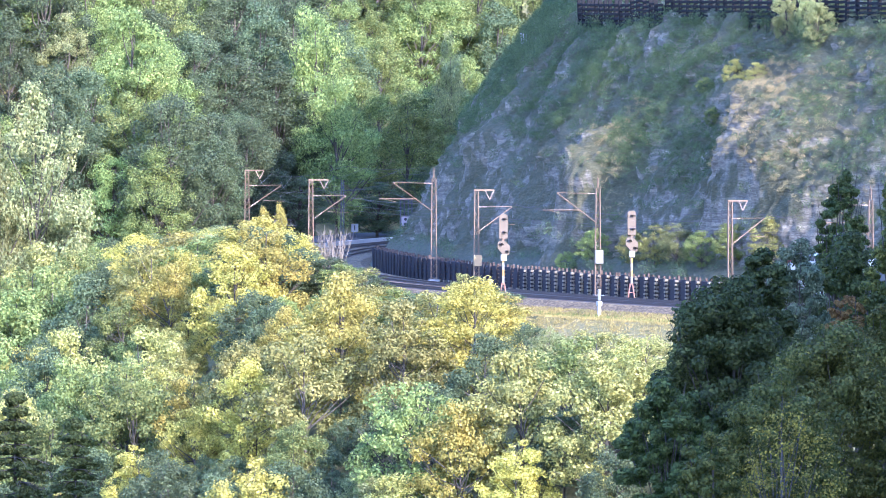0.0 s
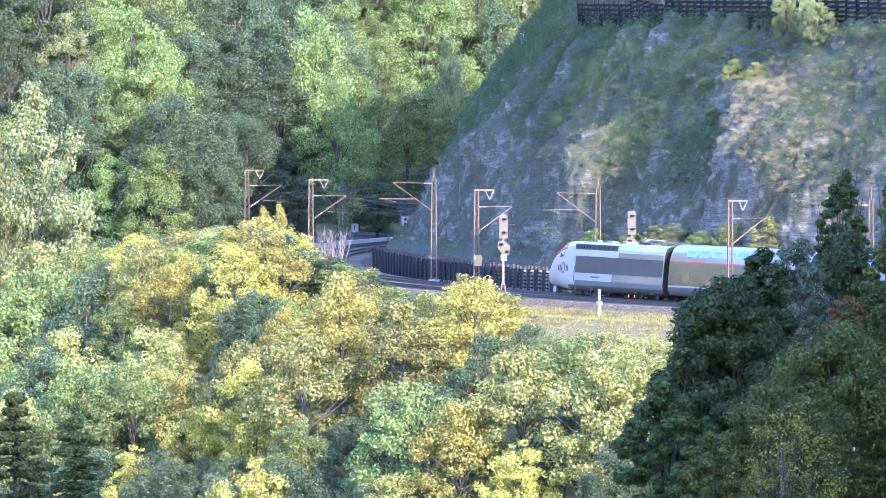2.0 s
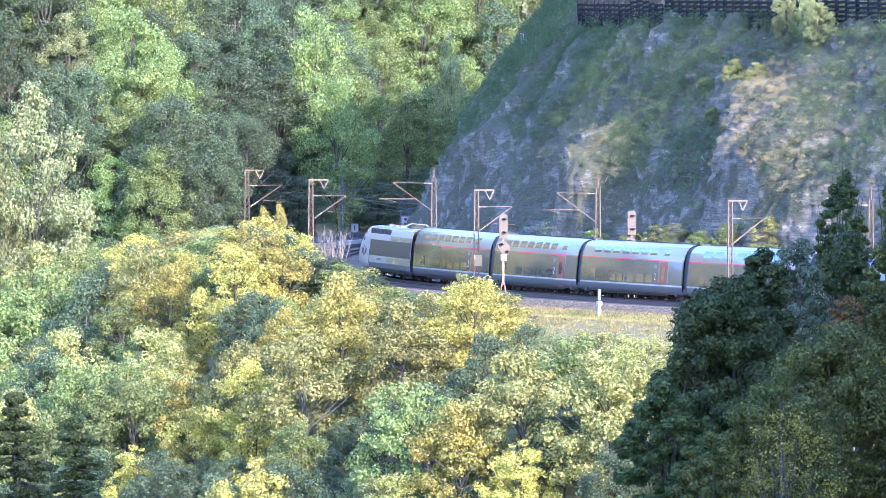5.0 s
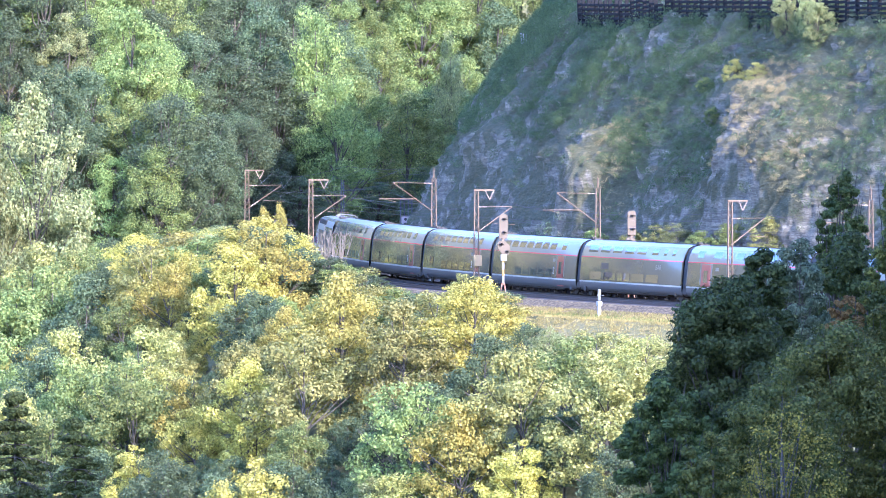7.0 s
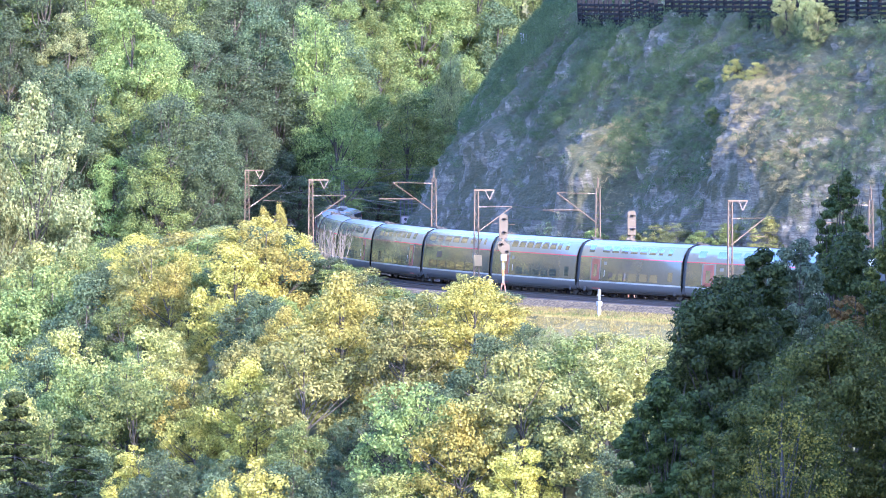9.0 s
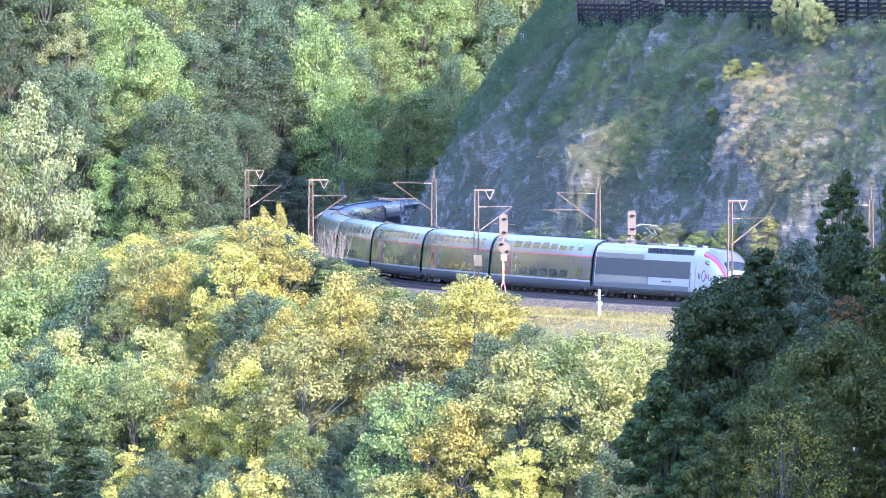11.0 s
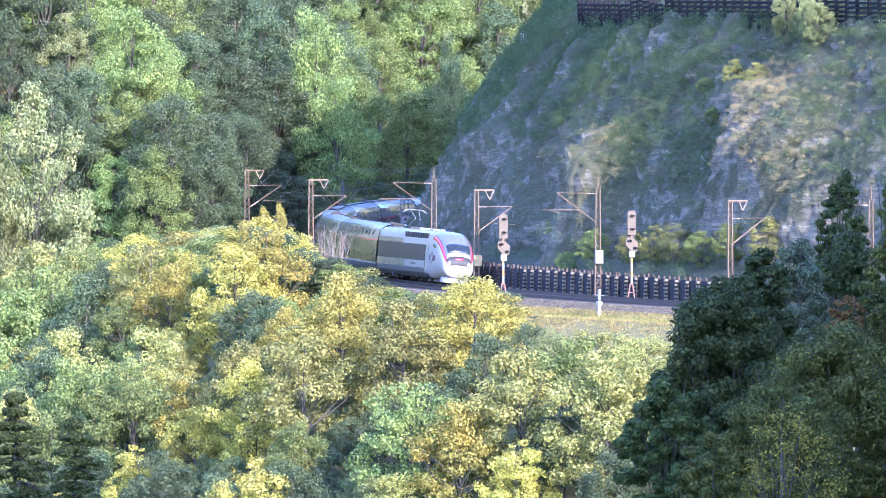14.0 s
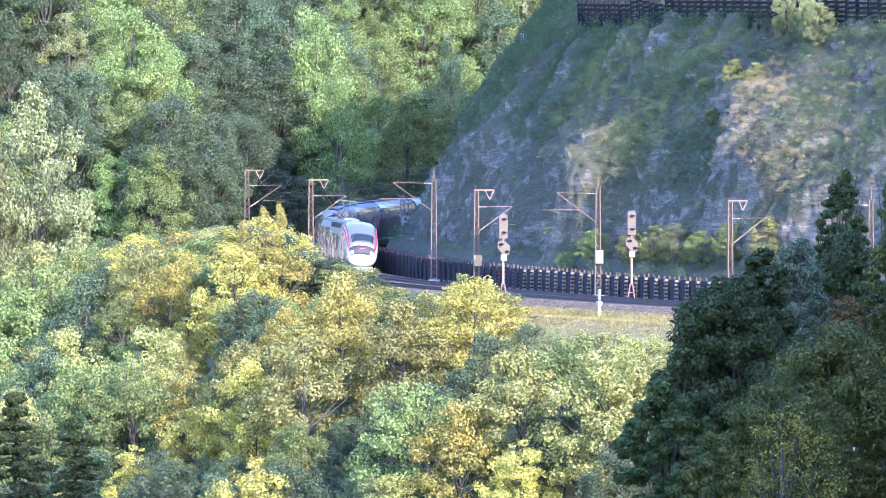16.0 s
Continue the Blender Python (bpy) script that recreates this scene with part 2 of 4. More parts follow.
def strip(name, profile, s0, s1, step, mat, label, category, kind="structure", smooth_shade=False):
    """A long body of constant section (off, z above rail) along the line."""
    ss = np.arange(s0, s1 + step / 2, step)
    verts = [(*along(s, o), float(rail_z(s)) + z) for s in ss for o, z in profile]
    n = len(profile)
    faces = [(i * n + j, (i + 1) * n + j, (i + 1) * n + (j + 1) % n, i * n + (j + 1) % n) for i in range(len(ss) - 1) for j in range(n)]
    ob = new(name, mesh_from(name, verts, faces, mat, smooth_shade))
    return tagged(ob, label, category, kind=kind) if category else ob


build_ground()
build_rock()

# ---- things: helpers ----
def part(name, data, mat, parent, label=""):
    """One mesh under a thing or a part."""
    if isinstance(data, bmesh.types.BMesh):
        me = bpy.data.meshes.new(name)
        data.to_mesh(me)
        data.free()
        me.materials.append(mat)
        data = me
    ob = new(name, data)
    ob.parent = parent
    if label:
        ob["label"] = label
    return ob


def thing(name, label, category, m=None, group="", kind=""):
    ob = new(name)
    if m is not None:
        ob.matrix_world = m
    return tagged(ob, label, category, group, kind)


def box(bm, x0, x1, y0, y1, z0, z1, bevel=0.0):
    m = Matrix.LocRotScale(((x0 + x1) / 2, (y0 + y1) / 2, (z0 + z1) / 2), None, (abs(x1 - x0), abs(y1 - y0), abs(z1 - z0)))
    made = bmesh.ops.create_cube(bm, size=1, matrix=m)
    if bevel:
        es = list({e for v in made["verts"] for e in v.link_edges})
        bmesh.ops.bevel(bm, geom=es, offset=bevel, segments=1, affect="EDGES")
    return bm


def bar(bm, a, b, w, h=None, sides=4):
    """A straight bar from a to b."""
    a, b = Vector(a), Vector(b)
    q = (b - a).to_track_quat("Z", "Y").to_matrix().to_4x4()
    m = Matrix.Translation((a + b) / 2) @ q
    if sides == 4:
        bmesh.ops.create_cube(bm, size=1, matrix=m @ Matrix.Diagonal((w, h or w, (b - a).length, 1)))
    else:
        bmesh.ops.create_cone(bm, cap_ends=True, segments=sides, radius1=w / 2, radius2=(h or w) / 2, depth=(b - a).length, matrix=m)
    return bm


# ---- trees ----
BARK_DARK = bark_material("dark_bark", (0.035, 0.03, 0.025), (0.08, 0.07, 0.055))


def tube(verts, faces, pts, radii, sides=5):
    base = len(verts)
    for i, (p, r) in enumerate(zip(pts, radii)):
        d = (pts[min(i + 1, len(pts) - 1)] - pts[max(i - 1, 0)])
        d = d / (np.linalg.norm(d) + 1e-9)
        u = np.cross(d, (0.3, 1.0, 0.1))
        u /= np.linalg.norm(u) + 1e-9
        w = np.cross(d, u)
        for k in range(sides):
            a = 2 * math.pi * k / sides
            verts.append(tuple(p + r * (math.cos(a) * u + math.sin(a) * w)))
    for i in range(len(pts) - 1):
        for k in range(sides):
            a, b = base + i * sides + k, base + i * sides + (k + 1) % sides
            faces.append((a, b, b + sides, a + sides))


def leaves(rng, centres, radii, count, size, flat=0.75):
    """Small bent leaves round the ends of the twigs, two triangles each."""
    w = np.asarray(radii) ** 2
    idx = rng.choice(len(centres), count, p=w / w.sum())
    d = rng.normal(size=(count, 3))
    d /= np.linalg.norm(d, axis=1)[:, None]
    rad = np.asarray(radii)[idx] * (0.35 + 0.75 * rng.random(count) ** 0.6)
    pos = np.asarray(centres)[idx] + d * rad[:, None] * (1, 1, flat)
    nrm = d * 0.85 + rng.normal(size=(count, 3)) * 0.38 + (0, 0, 0.3)
    nrm /= np.linalg.norm(nrm, axis=1)[:, None]
    t = np.cross(nrm, rng.normal(size=(count, 3)))
    t /= np.linalg.norm(t, axis=1)[:, None] + 1e-9
    b = np.cross(nrm, t)
    ln = size * (0.6 + 0.8 * rng.random(count))[:, None]
    v = np.stack([pos - t * ln * 0.5, pos + b * ln * 0.34 + nrm * ln * 0.1, pos + t * ln * 0.5 - nrm * ln * 0.08, pos - b * ln * 0.34 + nrm * ln * 0.1], 1).reshape(-1, 3)
    f = np.arange(count * 4).reshape(-1, 4)
    return v, np.concatenate([f[:, [0, 1, 2]], f[:, [0, 2, 3]]])


def tri_mesh(name, v, f, mat):
    me = bpy.data.meshes.new(name)
    me.vertices.add(len(v))
    me.vertices.foreach_set("co", np.asarray(v, np.float32).ravel())
    me.loops.add(f.size)
    me.loops.foreach_set("vertex_index", f.astype(np.int32).ravel())
    me.polygons.add(len(f))
    me.polygons.foreach_set("loop_start", np.arange(0, f.size, 3, dtype=np.int32))
    me.update(calc_edges=True)
    me.materials.append(mat)
    return me


def tree_meshes(seed, h, w, kind, crown_from, clumps, count, size, lean=0.0, bark=None, puff=(0.16, 0.34), stout=1.0, limb_step=2):
    """Trunk with limbs, and a crown of leaves in uneven clumps."""
    rng = np.random.default_rng(seed)
    zc = h * (crown_from + 1) / 2
    hh = h * (1 - crown_from) / 2
    cs, rs = [], []
    for i in range(clumps):
        d = rng.normal(size=3)
        d /= np.linalg.norm(d)
        r = 0.35 + 0.6 * rng.random() ** 0.5
        # broadest below the middle, with a ragged top
        wide = w * (1.0 - 0.35 * max(d[2], 0))
        cs.append((d[0] * r * wide + lean * d[2], d[1] * r * wide, zc + d[2] * r * hh))
        rs.append(w * rng.uniform(*puff))
    cs, rs = np.array(cs), np.array(rs)
    verts, faces = [], []
    pts = [np.array((0.02 * h * math.sin(3 * u + seed) * u + lean * u * 0.5, 0.02 * h * math.cos(2 * u + seed) * u, h * 0.88 * u - 0.5 * (u == 0))) for u in np.linspace(0, 1, 7)]
    rad = [0.018 * stout * h * (1 - 0.88 * u) + 0.012 for u in np.linspace(0, 1, 7)]
    tube(verts, faces, pts, rad, 6)
    for c in cs[::limb_step]:
        u = min(max((c[2] - 0.25 * h) / (0.88 * h), 0.18), 0.9)
        k = u * 6
        a = pts[int(k)] + (pts[min(int(k) + 1, 6)] - pts[int(k)]) * (k - int(k))
        mid = (a + c) / 2 + rng.normal(size=3) * 0.05 * w + np.array((0, 0, -0.05 * w))
        r0 = 0.008 * stout * h * (1 - 0.6 * u) + 0.01
        tube(verts, faces, [a, mid, c, c + (c - mid) * 0.35], [r0, r0 * 0.7, r0 * 0.4, r0 * 0.15], 4)
    trunk = mesh_from("trunk", [tuple(map(float, v)) for v in verts], faces, bark or BARK, True)
    v, f = leaves(rng, cs, rs, count, size)
    return trunk, tri_mesh("crown", v, f, LEAF[kind])


def tree(name, meshes, x, y, scale, turn, label, category="tree", group="", z=None, sz=None):
    m = pose(x, y, ground_z(x, y) if z is None else z, 0, 0, turn) @ Matrix.Diagonal((scale, scale, sz or scale, 1))
    t = thing(name, label, category, m, group)
    part("trunk", meshes[0], None, t)
    part("crown", meshes[1], None, t)
    return t


TALL = {k: [tree_meshes(100 + 7 * i + j, 15, 4.4, k, 0.1, 110, 22000, 0.18, puff=(0.10, 0.26), stout=0.7, limb_step=4) for j in range(2)] for i, k in enumerate(("fresh", "green", "deep", "willow"))}
BUSH = {k: [tree_meshes(200 + 7 * i + j, 7, 2.9, k, 0.03, 90, 12500, 0.14, puff=(0.08, 0.24), stout=0.7, limb_step=3) for j in range(3)] for i, k in enumerate(("yellow", "olive", "green", "pale", "deep"))}
WORDS = {"yellow": "yellow-green autumn tree of small leaves on the slope", "olive": "olive-green leafy tree on the slope below the railway",
         "green": "fresh green broad-leaved tree on the wooded slope", "pale": "pale grey-green leafy tree on the slope",
         "deep": "broad-leaved tree in deep green that also stands in for shade", "fresh": "bright green broad-leaved tree on the far hillside",
         "willow": "pale yellow-green feathery tree on the far hillside"}

# The wood is cut back below the line: bearing (x / y) and the height kept, as a slope from the eye
CUT_BEARING = (-0.0439, -0.0329, -0.0238, -0.0201, -0.0165, -0.0141, -0.0128, -0.0097, -0.0070, -0.0060, 0.0011, 0.0024, 0.0051, 0.0061, 0.0092, 0.0220, 0.0439)
CUT_SLOPE = (0.0014, 0.0010, 0.0015, 0.0021, 0.0030, 0.0018, 0.0001, -0.0012, -0.0019, -0.0034, -0.0038, -0.0025, -0.0035, -0.0057, -0.0071, -0.0079, -0.0081)


def kept_height(x, y):
    return y * float(np.interp(x / y, CUT_BEARING, CUT_SLOPE)) - ground_z(x, y)


def slope_wood():
    """The wood below the line."""
    rng = random.Random(5)
    for off in np.arange(11, 64, 4.8):
        for s in np.arange(-215, 40, 6.0):
            s2, o2 = s + rng.uniform(-1.8, 1.8), off + rng.uniform(-1.5, 1.5)
            x, y = along(s2, o2)
            keep = kept_height(x, y)
            roll, size, turn = rng.random(), rng.uniform(0.6, 1.75), rng.uniform(0, 360)
            if abs(x) > 0.0411 * y + 3 or keep < 2.2 or y < 690 or ground_z(x, y) + min(size * 7.5, keep) < -0.0240 * y:
                continue
            if x / y > 0.030 or x / y > 0.0061 and o2 < 18:
                continue
            warm = 0.62 + 0.25 * noise.noise((x * 0.09, y * 0.05, 1.0)) - 0.35 * (x / y < -0.0285) + 0.06 * (x / y > 0.0044)
            kind = "yellow" if roll < warm * 0.52 else "olive" if roll < warm * 0.95 else "green" if roll < 0.88 else "deep" if roll < 0.96 else "pale"
            # patches of low dark-leaved trees, their colour standing in for shaded gaps
            if noise.noise((x * 0.13, y * 0.06, 7.0)) < -0.14:
                kind, size = "deep", size * 0.7
            high = min(size * 7.5, keep)
            tree("slope_tree", rng.choice(BUSH[kind]), x, y, max(min(size, 0.28 * high), 0.4), turn, WORDS[kind], group="trees on the slope below the railway", sz=high / 7.3)


def far_wood():
    """The wood on the far side of the ravine."""
    rng = random.Random(9)
    for off in np.arange(17, 60, 6.0):
        for s in np.arange(-10, 170, 6.5):
            s2, o2 = s + rng.uniform(-2.5, 2.5), off + rng.uniform(-2.0, 2.0)
            x, y = along(s2, o2)
            roll, size, turn = rng.random(), rng.uniform(0.75, 1.2), rng.uniform(0, 360)
            if x < -0.0411 * y - 7 or x > 0.0125 * y or y < 965:
                continue
            if o2 < 30 and x / y > -0.0142 and y < 1030:
                continue
            kind = "fresh" if roll < 0.42 else "green" if roll < 0.66 else "deep" if roll < 0.93 else "willow"
            # on this bearing the darkest leaf colour replaces shade lying over the trees
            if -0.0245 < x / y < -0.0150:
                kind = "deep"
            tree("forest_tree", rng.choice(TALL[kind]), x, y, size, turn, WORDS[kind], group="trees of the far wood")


slope_wood()
far_wood()


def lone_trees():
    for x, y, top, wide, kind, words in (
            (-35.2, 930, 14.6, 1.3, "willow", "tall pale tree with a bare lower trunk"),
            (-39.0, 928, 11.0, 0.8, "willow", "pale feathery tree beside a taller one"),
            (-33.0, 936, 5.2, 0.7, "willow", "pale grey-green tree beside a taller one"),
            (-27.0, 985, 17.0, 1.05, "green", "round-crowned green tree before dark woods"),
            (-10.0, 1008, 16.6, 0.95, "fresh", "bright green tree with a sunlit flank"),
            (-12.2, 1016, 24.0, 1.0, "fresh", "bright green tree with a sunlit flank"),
            # four trees given deep leaves so their colour carries the ravine's shade
            (-20.5, 1008, 19.0, 1.3, "deep", "large broad-leaved tree in the ravine, coloured dark for shade"),
            (-15.8, 1012, 17.5, 1.1, "deep", "large broad-leaved tree in the ravine, coloured dark for shade"),
            (-23.5, 1000, 8.5, 1.0, "deep", "large broad-leaved tree in the ravine, coloured dark for shade"),
            (-13.5, 1003, 6.5, 0.8, "deep", "large broad-leaved tree in the ravine, coloured dark for shade"),
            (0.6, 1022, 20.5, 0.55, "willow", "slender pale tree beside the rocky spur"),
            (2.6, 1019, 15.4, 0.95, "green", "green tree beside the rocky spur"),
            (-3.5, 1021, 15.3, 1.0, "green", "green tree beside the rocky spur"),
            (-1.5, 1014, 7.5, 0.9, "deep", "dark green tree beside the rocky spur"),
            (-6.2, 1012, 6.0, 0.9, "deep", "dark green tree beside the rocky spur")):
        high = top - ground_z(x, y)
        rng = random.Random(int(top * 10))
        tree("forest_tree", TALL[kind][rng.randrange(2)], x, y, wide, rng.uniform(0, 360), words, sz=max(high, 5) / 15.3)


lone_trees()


# ---- trees on the camera's own hill ----
def near_tree(x, y, top, w, tall, kind, clumps, count, size, words, seed, name="tree"):
    """w, tall: half the crown's width and height."""
    z = ground_z(x, y)
    h = top - z
    return tree(name, tree_meshes(seed, h, w, kind, max(1 - 2 * tall / h, 0.05), clumps, count, size, bark=BARK_DARK, puff=(0.09, 0.20), stout=0.3, limb_step=9), x, y, 1.0, 0, words, sz=1.0)


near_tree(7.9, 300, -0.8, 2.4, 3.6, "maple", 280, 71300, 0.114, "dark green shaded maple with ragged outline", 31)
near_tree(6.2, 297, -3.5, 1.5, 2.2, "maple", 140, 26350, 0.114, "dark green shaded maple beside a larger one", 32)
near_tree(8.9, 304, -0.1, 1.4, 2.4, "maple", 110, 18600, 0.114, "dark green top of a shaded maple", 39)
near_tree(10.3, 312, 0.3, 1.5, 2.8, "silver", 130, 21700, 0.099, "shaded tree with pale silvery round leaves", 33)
near_tree(11.9, 322, 2.5, 0.8, 2.6, "maple", 230, 24000, 0.095, "thin pointed tree with leaf colour darkened for shade", 34)
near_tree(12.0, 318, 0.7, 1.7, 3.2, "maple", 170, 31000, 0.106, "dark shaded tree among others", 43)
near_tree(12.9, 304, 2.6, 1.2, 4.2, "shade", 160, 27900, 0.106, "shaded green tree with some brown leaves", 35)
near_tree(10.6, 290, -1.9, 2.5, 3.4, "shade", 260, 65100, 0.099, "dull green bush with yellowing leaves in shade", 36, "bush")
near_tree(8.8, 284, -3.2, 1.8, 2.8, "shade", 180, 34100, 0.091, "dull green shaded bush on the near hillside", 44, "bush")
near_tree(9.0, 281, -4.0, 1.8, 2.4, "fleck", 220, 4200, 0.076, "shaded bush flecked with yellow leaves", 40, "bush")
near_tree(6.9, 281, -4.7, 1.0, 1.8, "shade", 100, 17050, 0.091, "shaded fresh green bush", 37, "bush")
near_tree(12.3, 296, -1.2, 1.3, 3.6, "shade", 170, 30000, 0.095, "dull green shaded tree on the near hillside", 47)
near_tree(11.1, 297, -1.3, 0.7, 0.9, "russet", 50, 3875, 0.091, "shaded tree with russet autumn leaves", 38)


def conifer(x, y, top, w, seed, words):
    """A spruce: whorls of drooping boughs clad in needles."""
    rng = np.random.default_rng(seed)
    z = ground_z(x, y)
    h = top - z
    verts, faces = [], []
    tube(verts, faces, [np.array((0, 0, h * u - 0.3)) for u in (0, 0.5, 1.0)], [0.2, 0.11, 0.015], 6)
    cs, rs = [], []
    for lev in np.arange(max(h - 7.0, h * 0.3), h * 0.995, 0.34):
        reach = (min(0.46 * (h - lev), w) + 0.10) * rng.uniform(0.65, 1.2)
        for k in range(7):
            a = rng.uniform(0, 2 * math.pi)
            tip = np.array((math.cos(a) * reach, math.sin(a) * reach, lev - 0.25 * reach))
            root = np.array((0, 0, lev))
            tube(verts, faces, [root, (root + tip) / 2 + (0, 0, 0.08), tip], [0.018, 0.012, 0.005], 3)
            for u in np.linspace(0.25, 1, 6):
                cs.append(root + (tip - root) * u + rng.normal(size=3) * 0.05 - (0, 0, 0.06))
                rs.append(0.12 + 0.10 * (1 - u))
    t = thing("spruce", words, "tree", pose(x, y, z))
    part("trunk", mesh_from("trunk", [tuple(map(float, v)) for v in verts], faces, BARK_DARK), None, t)
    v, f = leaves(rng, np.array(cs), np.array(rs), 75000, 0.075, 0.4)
    # needles share the maple colour, darkened for shade
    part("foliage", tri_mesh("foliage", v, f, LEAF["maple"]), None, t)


conifer(-11.9, 300, -4.0, 2.5, 41, "dark shaded spruce with drooping layered boughs")
conifer(-10.4, 305, -4.8, 1.25, 42, "small dark pointed spruce in shade")


# ---- growth on the spur and the verge ----
def spur_point(s, d):
    x, y = along(s, -d)
    return x, y, float(rail_z(s)) + float(spur(np.array(d), np.array(s)))


def cover(name, kind, seed, tries, s_range, d_range, chance, size, leaf, per, words):
    rng = np.random.default_rng(seed)
    cs, rs = [], []
    for _ in range(tries):
        s, d = rng.uniform(*s_range), rng.uniform(*d_range)
        if rng.random() > chance(s, d):
            continue
        x, y, z = spur_point(s, d)
        r = rng.uniform(*size)
        a = s / R
        cs.append((x - math.cos(a) * (0.4 + 0.3 * r), y + math.sin(a) * (0.4 + 0.3 * r), z + 0.25 * r))
        rs.append(r)
    v, f = leaves(rng, np.array(cs), np.array(rs), int(len(cs) * per), leaf, 0.7)
    tagged(new(name, tri_mesh(name, v, f, LEAF[kind])), words, "shrubs", kind="stuff")


def bare(s, d):
    """How much rock shows: on the ribs and along the foot of the cutting."""
    r = max(0.85 * float(rib(s, -86, 2, 5)) if d < 10 else 0.0, 0.8 * float(rib(s, -35, 12, 12))) if d < 12.5 else 0.0
    r = max(r, float(rib(s, -115.0 + 1.0 * (d - 9), 3, 12))) if d < 16 else r
    foot = (0.97 if s > -80 else 0.7) if 7.0 < d < (11.5 if s > -80 else 10.0) else 0.0
    return min(max(r, foot), 0.95)


def thicket(s, d):
    x, y = along(s, -d)
    return (1 - bare(s, d)) * (0.25 + 0.9 * max(0.0, 0.45 + noise.noise((x * 0.18, y * 0.18, 4.0))))


cover("slope_shrubs", "heath", 61, 15000, (-150, 25), (7, 27), thicket, (0.22, 0.7), 0.085, 85, "low dark green shrubs covering the rocky slope")
cover("slope_bushes", "deep", 62, 1700, (-150, 20), (5.2, 28), lambda s, d: 0.5 * thicket(s, d) + (0.5 if d < 7.4 and -120 < s < -84 else 0), (0.4, 0.9), 0.10, 130, "green bushes and creepers on the rocky slope")
cover("dry_growth", "straw", 63, 9000, (-142, -70), (8.5, 19), lambda s, d: 0.55 * max(float(rib(s, -116 + 1.0 * (d - 9), 3, 14)) * (1 if d < 16 else 0.3), 0.9 * float(rib(s, -86 + 0.4 * (d - 9), 2, 6)) if 7.5 < d < 14 else 0.0), (0.10, 0.34), 0.045, 90, "dry brownish grass and low growth on a sunny rib")

for s, d, high, wide, kind, words in ((-91.5, 5.0, 1.9, 0.32, "green", "round green bush at the foot of the rock"), (-95.0, 6.0, 3.2, 0.5, "green", "tall fresh green bush behind the crib wall"),
                                      (-102.5, 6.4, 3.0, 0.45, "olive", "yellow-green bush behind the crib wall"), (-107, 6.5, 3.4, 0.5, "olive", "yellow-green bush behind the crib wall"),
                                      (-111, 6.7, 3.6, 0.55, "pale", "pale green bush behind the crib wall"), (-116, 6.6, 3.2, 0.5, "green", "green bush behind the crib wall"),
                                      (-121, 6.8, 3.8, 0.6, "green", "green bush behind the crib wall"), (-127, 7.0, 4.2, 0.6, "olive", "yellow-green bush behind the crib wall"),
                                      (-108, 17.0, 4.6, 0.42, "pale", "pale-leaved young tree on the rocky slope"), (-112, 17.2, 4.0, 0.42, "pale", "pale-leaved young tree on the rocky slope"),
                                      (-115, 16.8, 4.2, 0.46, "pale", "pale-leaved young tree on the rocky slope"), (-103.5, 14.6, 2.6, 0.4, "olive", "small sunlit bush on a rock ledge"),
                                      (-108, 14.4, 2.2, 0.42, "olive", "yellowish sunlit bush on a rock ledge"), (-104, 12.6, 1.8, 0.3, "green", "small sunlit bush on a rock ledge"),
                                      (-111, 12.2, 1.6, 0.3, "olive", "small sunlit bush on a rock ledge"), (-98, 14.2, 1.7, 0.28, "green", "small sunlit bush on a rock ledge")):
    x, y, z = spur_point(s, d)
    rng = random.Random(int(-s * 10))
    tree("bush", BUSH[kind][rng.randrange(3)], x, y, wide, rng.uniform(0, 360), words, "bush", z=z - 0.1, sz=high / 7.3)


def blades(name, seed, count, place, high, mat, words):
    """Grass: thin upright blades in tufts."""
    rng = np.random.default_rng(seed)
    v, f = [], []
    for _ in range(count):
        p = place(rng)
        if p is None:
            continue
        for _ in range(5):
            a, h = rng.uniform(0, 2 * math.pi), high * rng.uniform(0.4, 1.2)
            x, y, z = p[0] + rng.normal() * 0.12, p[1] + rng.normal() * 0.12, p[2]
            dx, dy = math.cos(a) * 0.03, math.sin(a) * 0.03
            k = len(v)
            v += [(x - dx, y - dy, z - 0.05), (x + dx, y + dy, z - 0.05), (x + rng.normal() * 0.35 * h, y + rng.normal() * 0.35 * h, z + h)]
            f.append((k, k + 1, k + 2))
    tagged(new(name, tri_mesh(name, np.array(v), np.array(f), mat)), words, "grass", kind="stuff")


DRY = leaf_material("dry_grass", (0.15, 0.12, 0.045), (0.26, 0.20, 0.075), (0.36, 0.28, 0.12), 0.8, 0.2)


def verge(rng):
    s, o = rng.uniform(-160, -60), 6.9 + abs(rng.normal()) * 5.5
    x, y = along(s, o)
    bank = float(rail_z(s)) + float(np.interp(o, (5.9, 7.7), (-0.2, -0.95)))
    return (x, y, max(ground_z(x, y), bank) if o < 7.7 else ground_z(x, y)) if o < 24 else None


def verge_bed(rng):
    s, o = rng.uniform(-160, -60), rng.uniform(8.0, 9.6)
    x, y = along(s, o)
    return x, y, ground_z(x, y)


blades("verge_grass", 71, 20000, verge, 0.10, DRY, "dry yellowish grass on the verge beside the track")
blades("verge_weeds", 72, 800, verge_bed, 0.22, LEAF["green"], "low green weeds at the edge of the ballast")


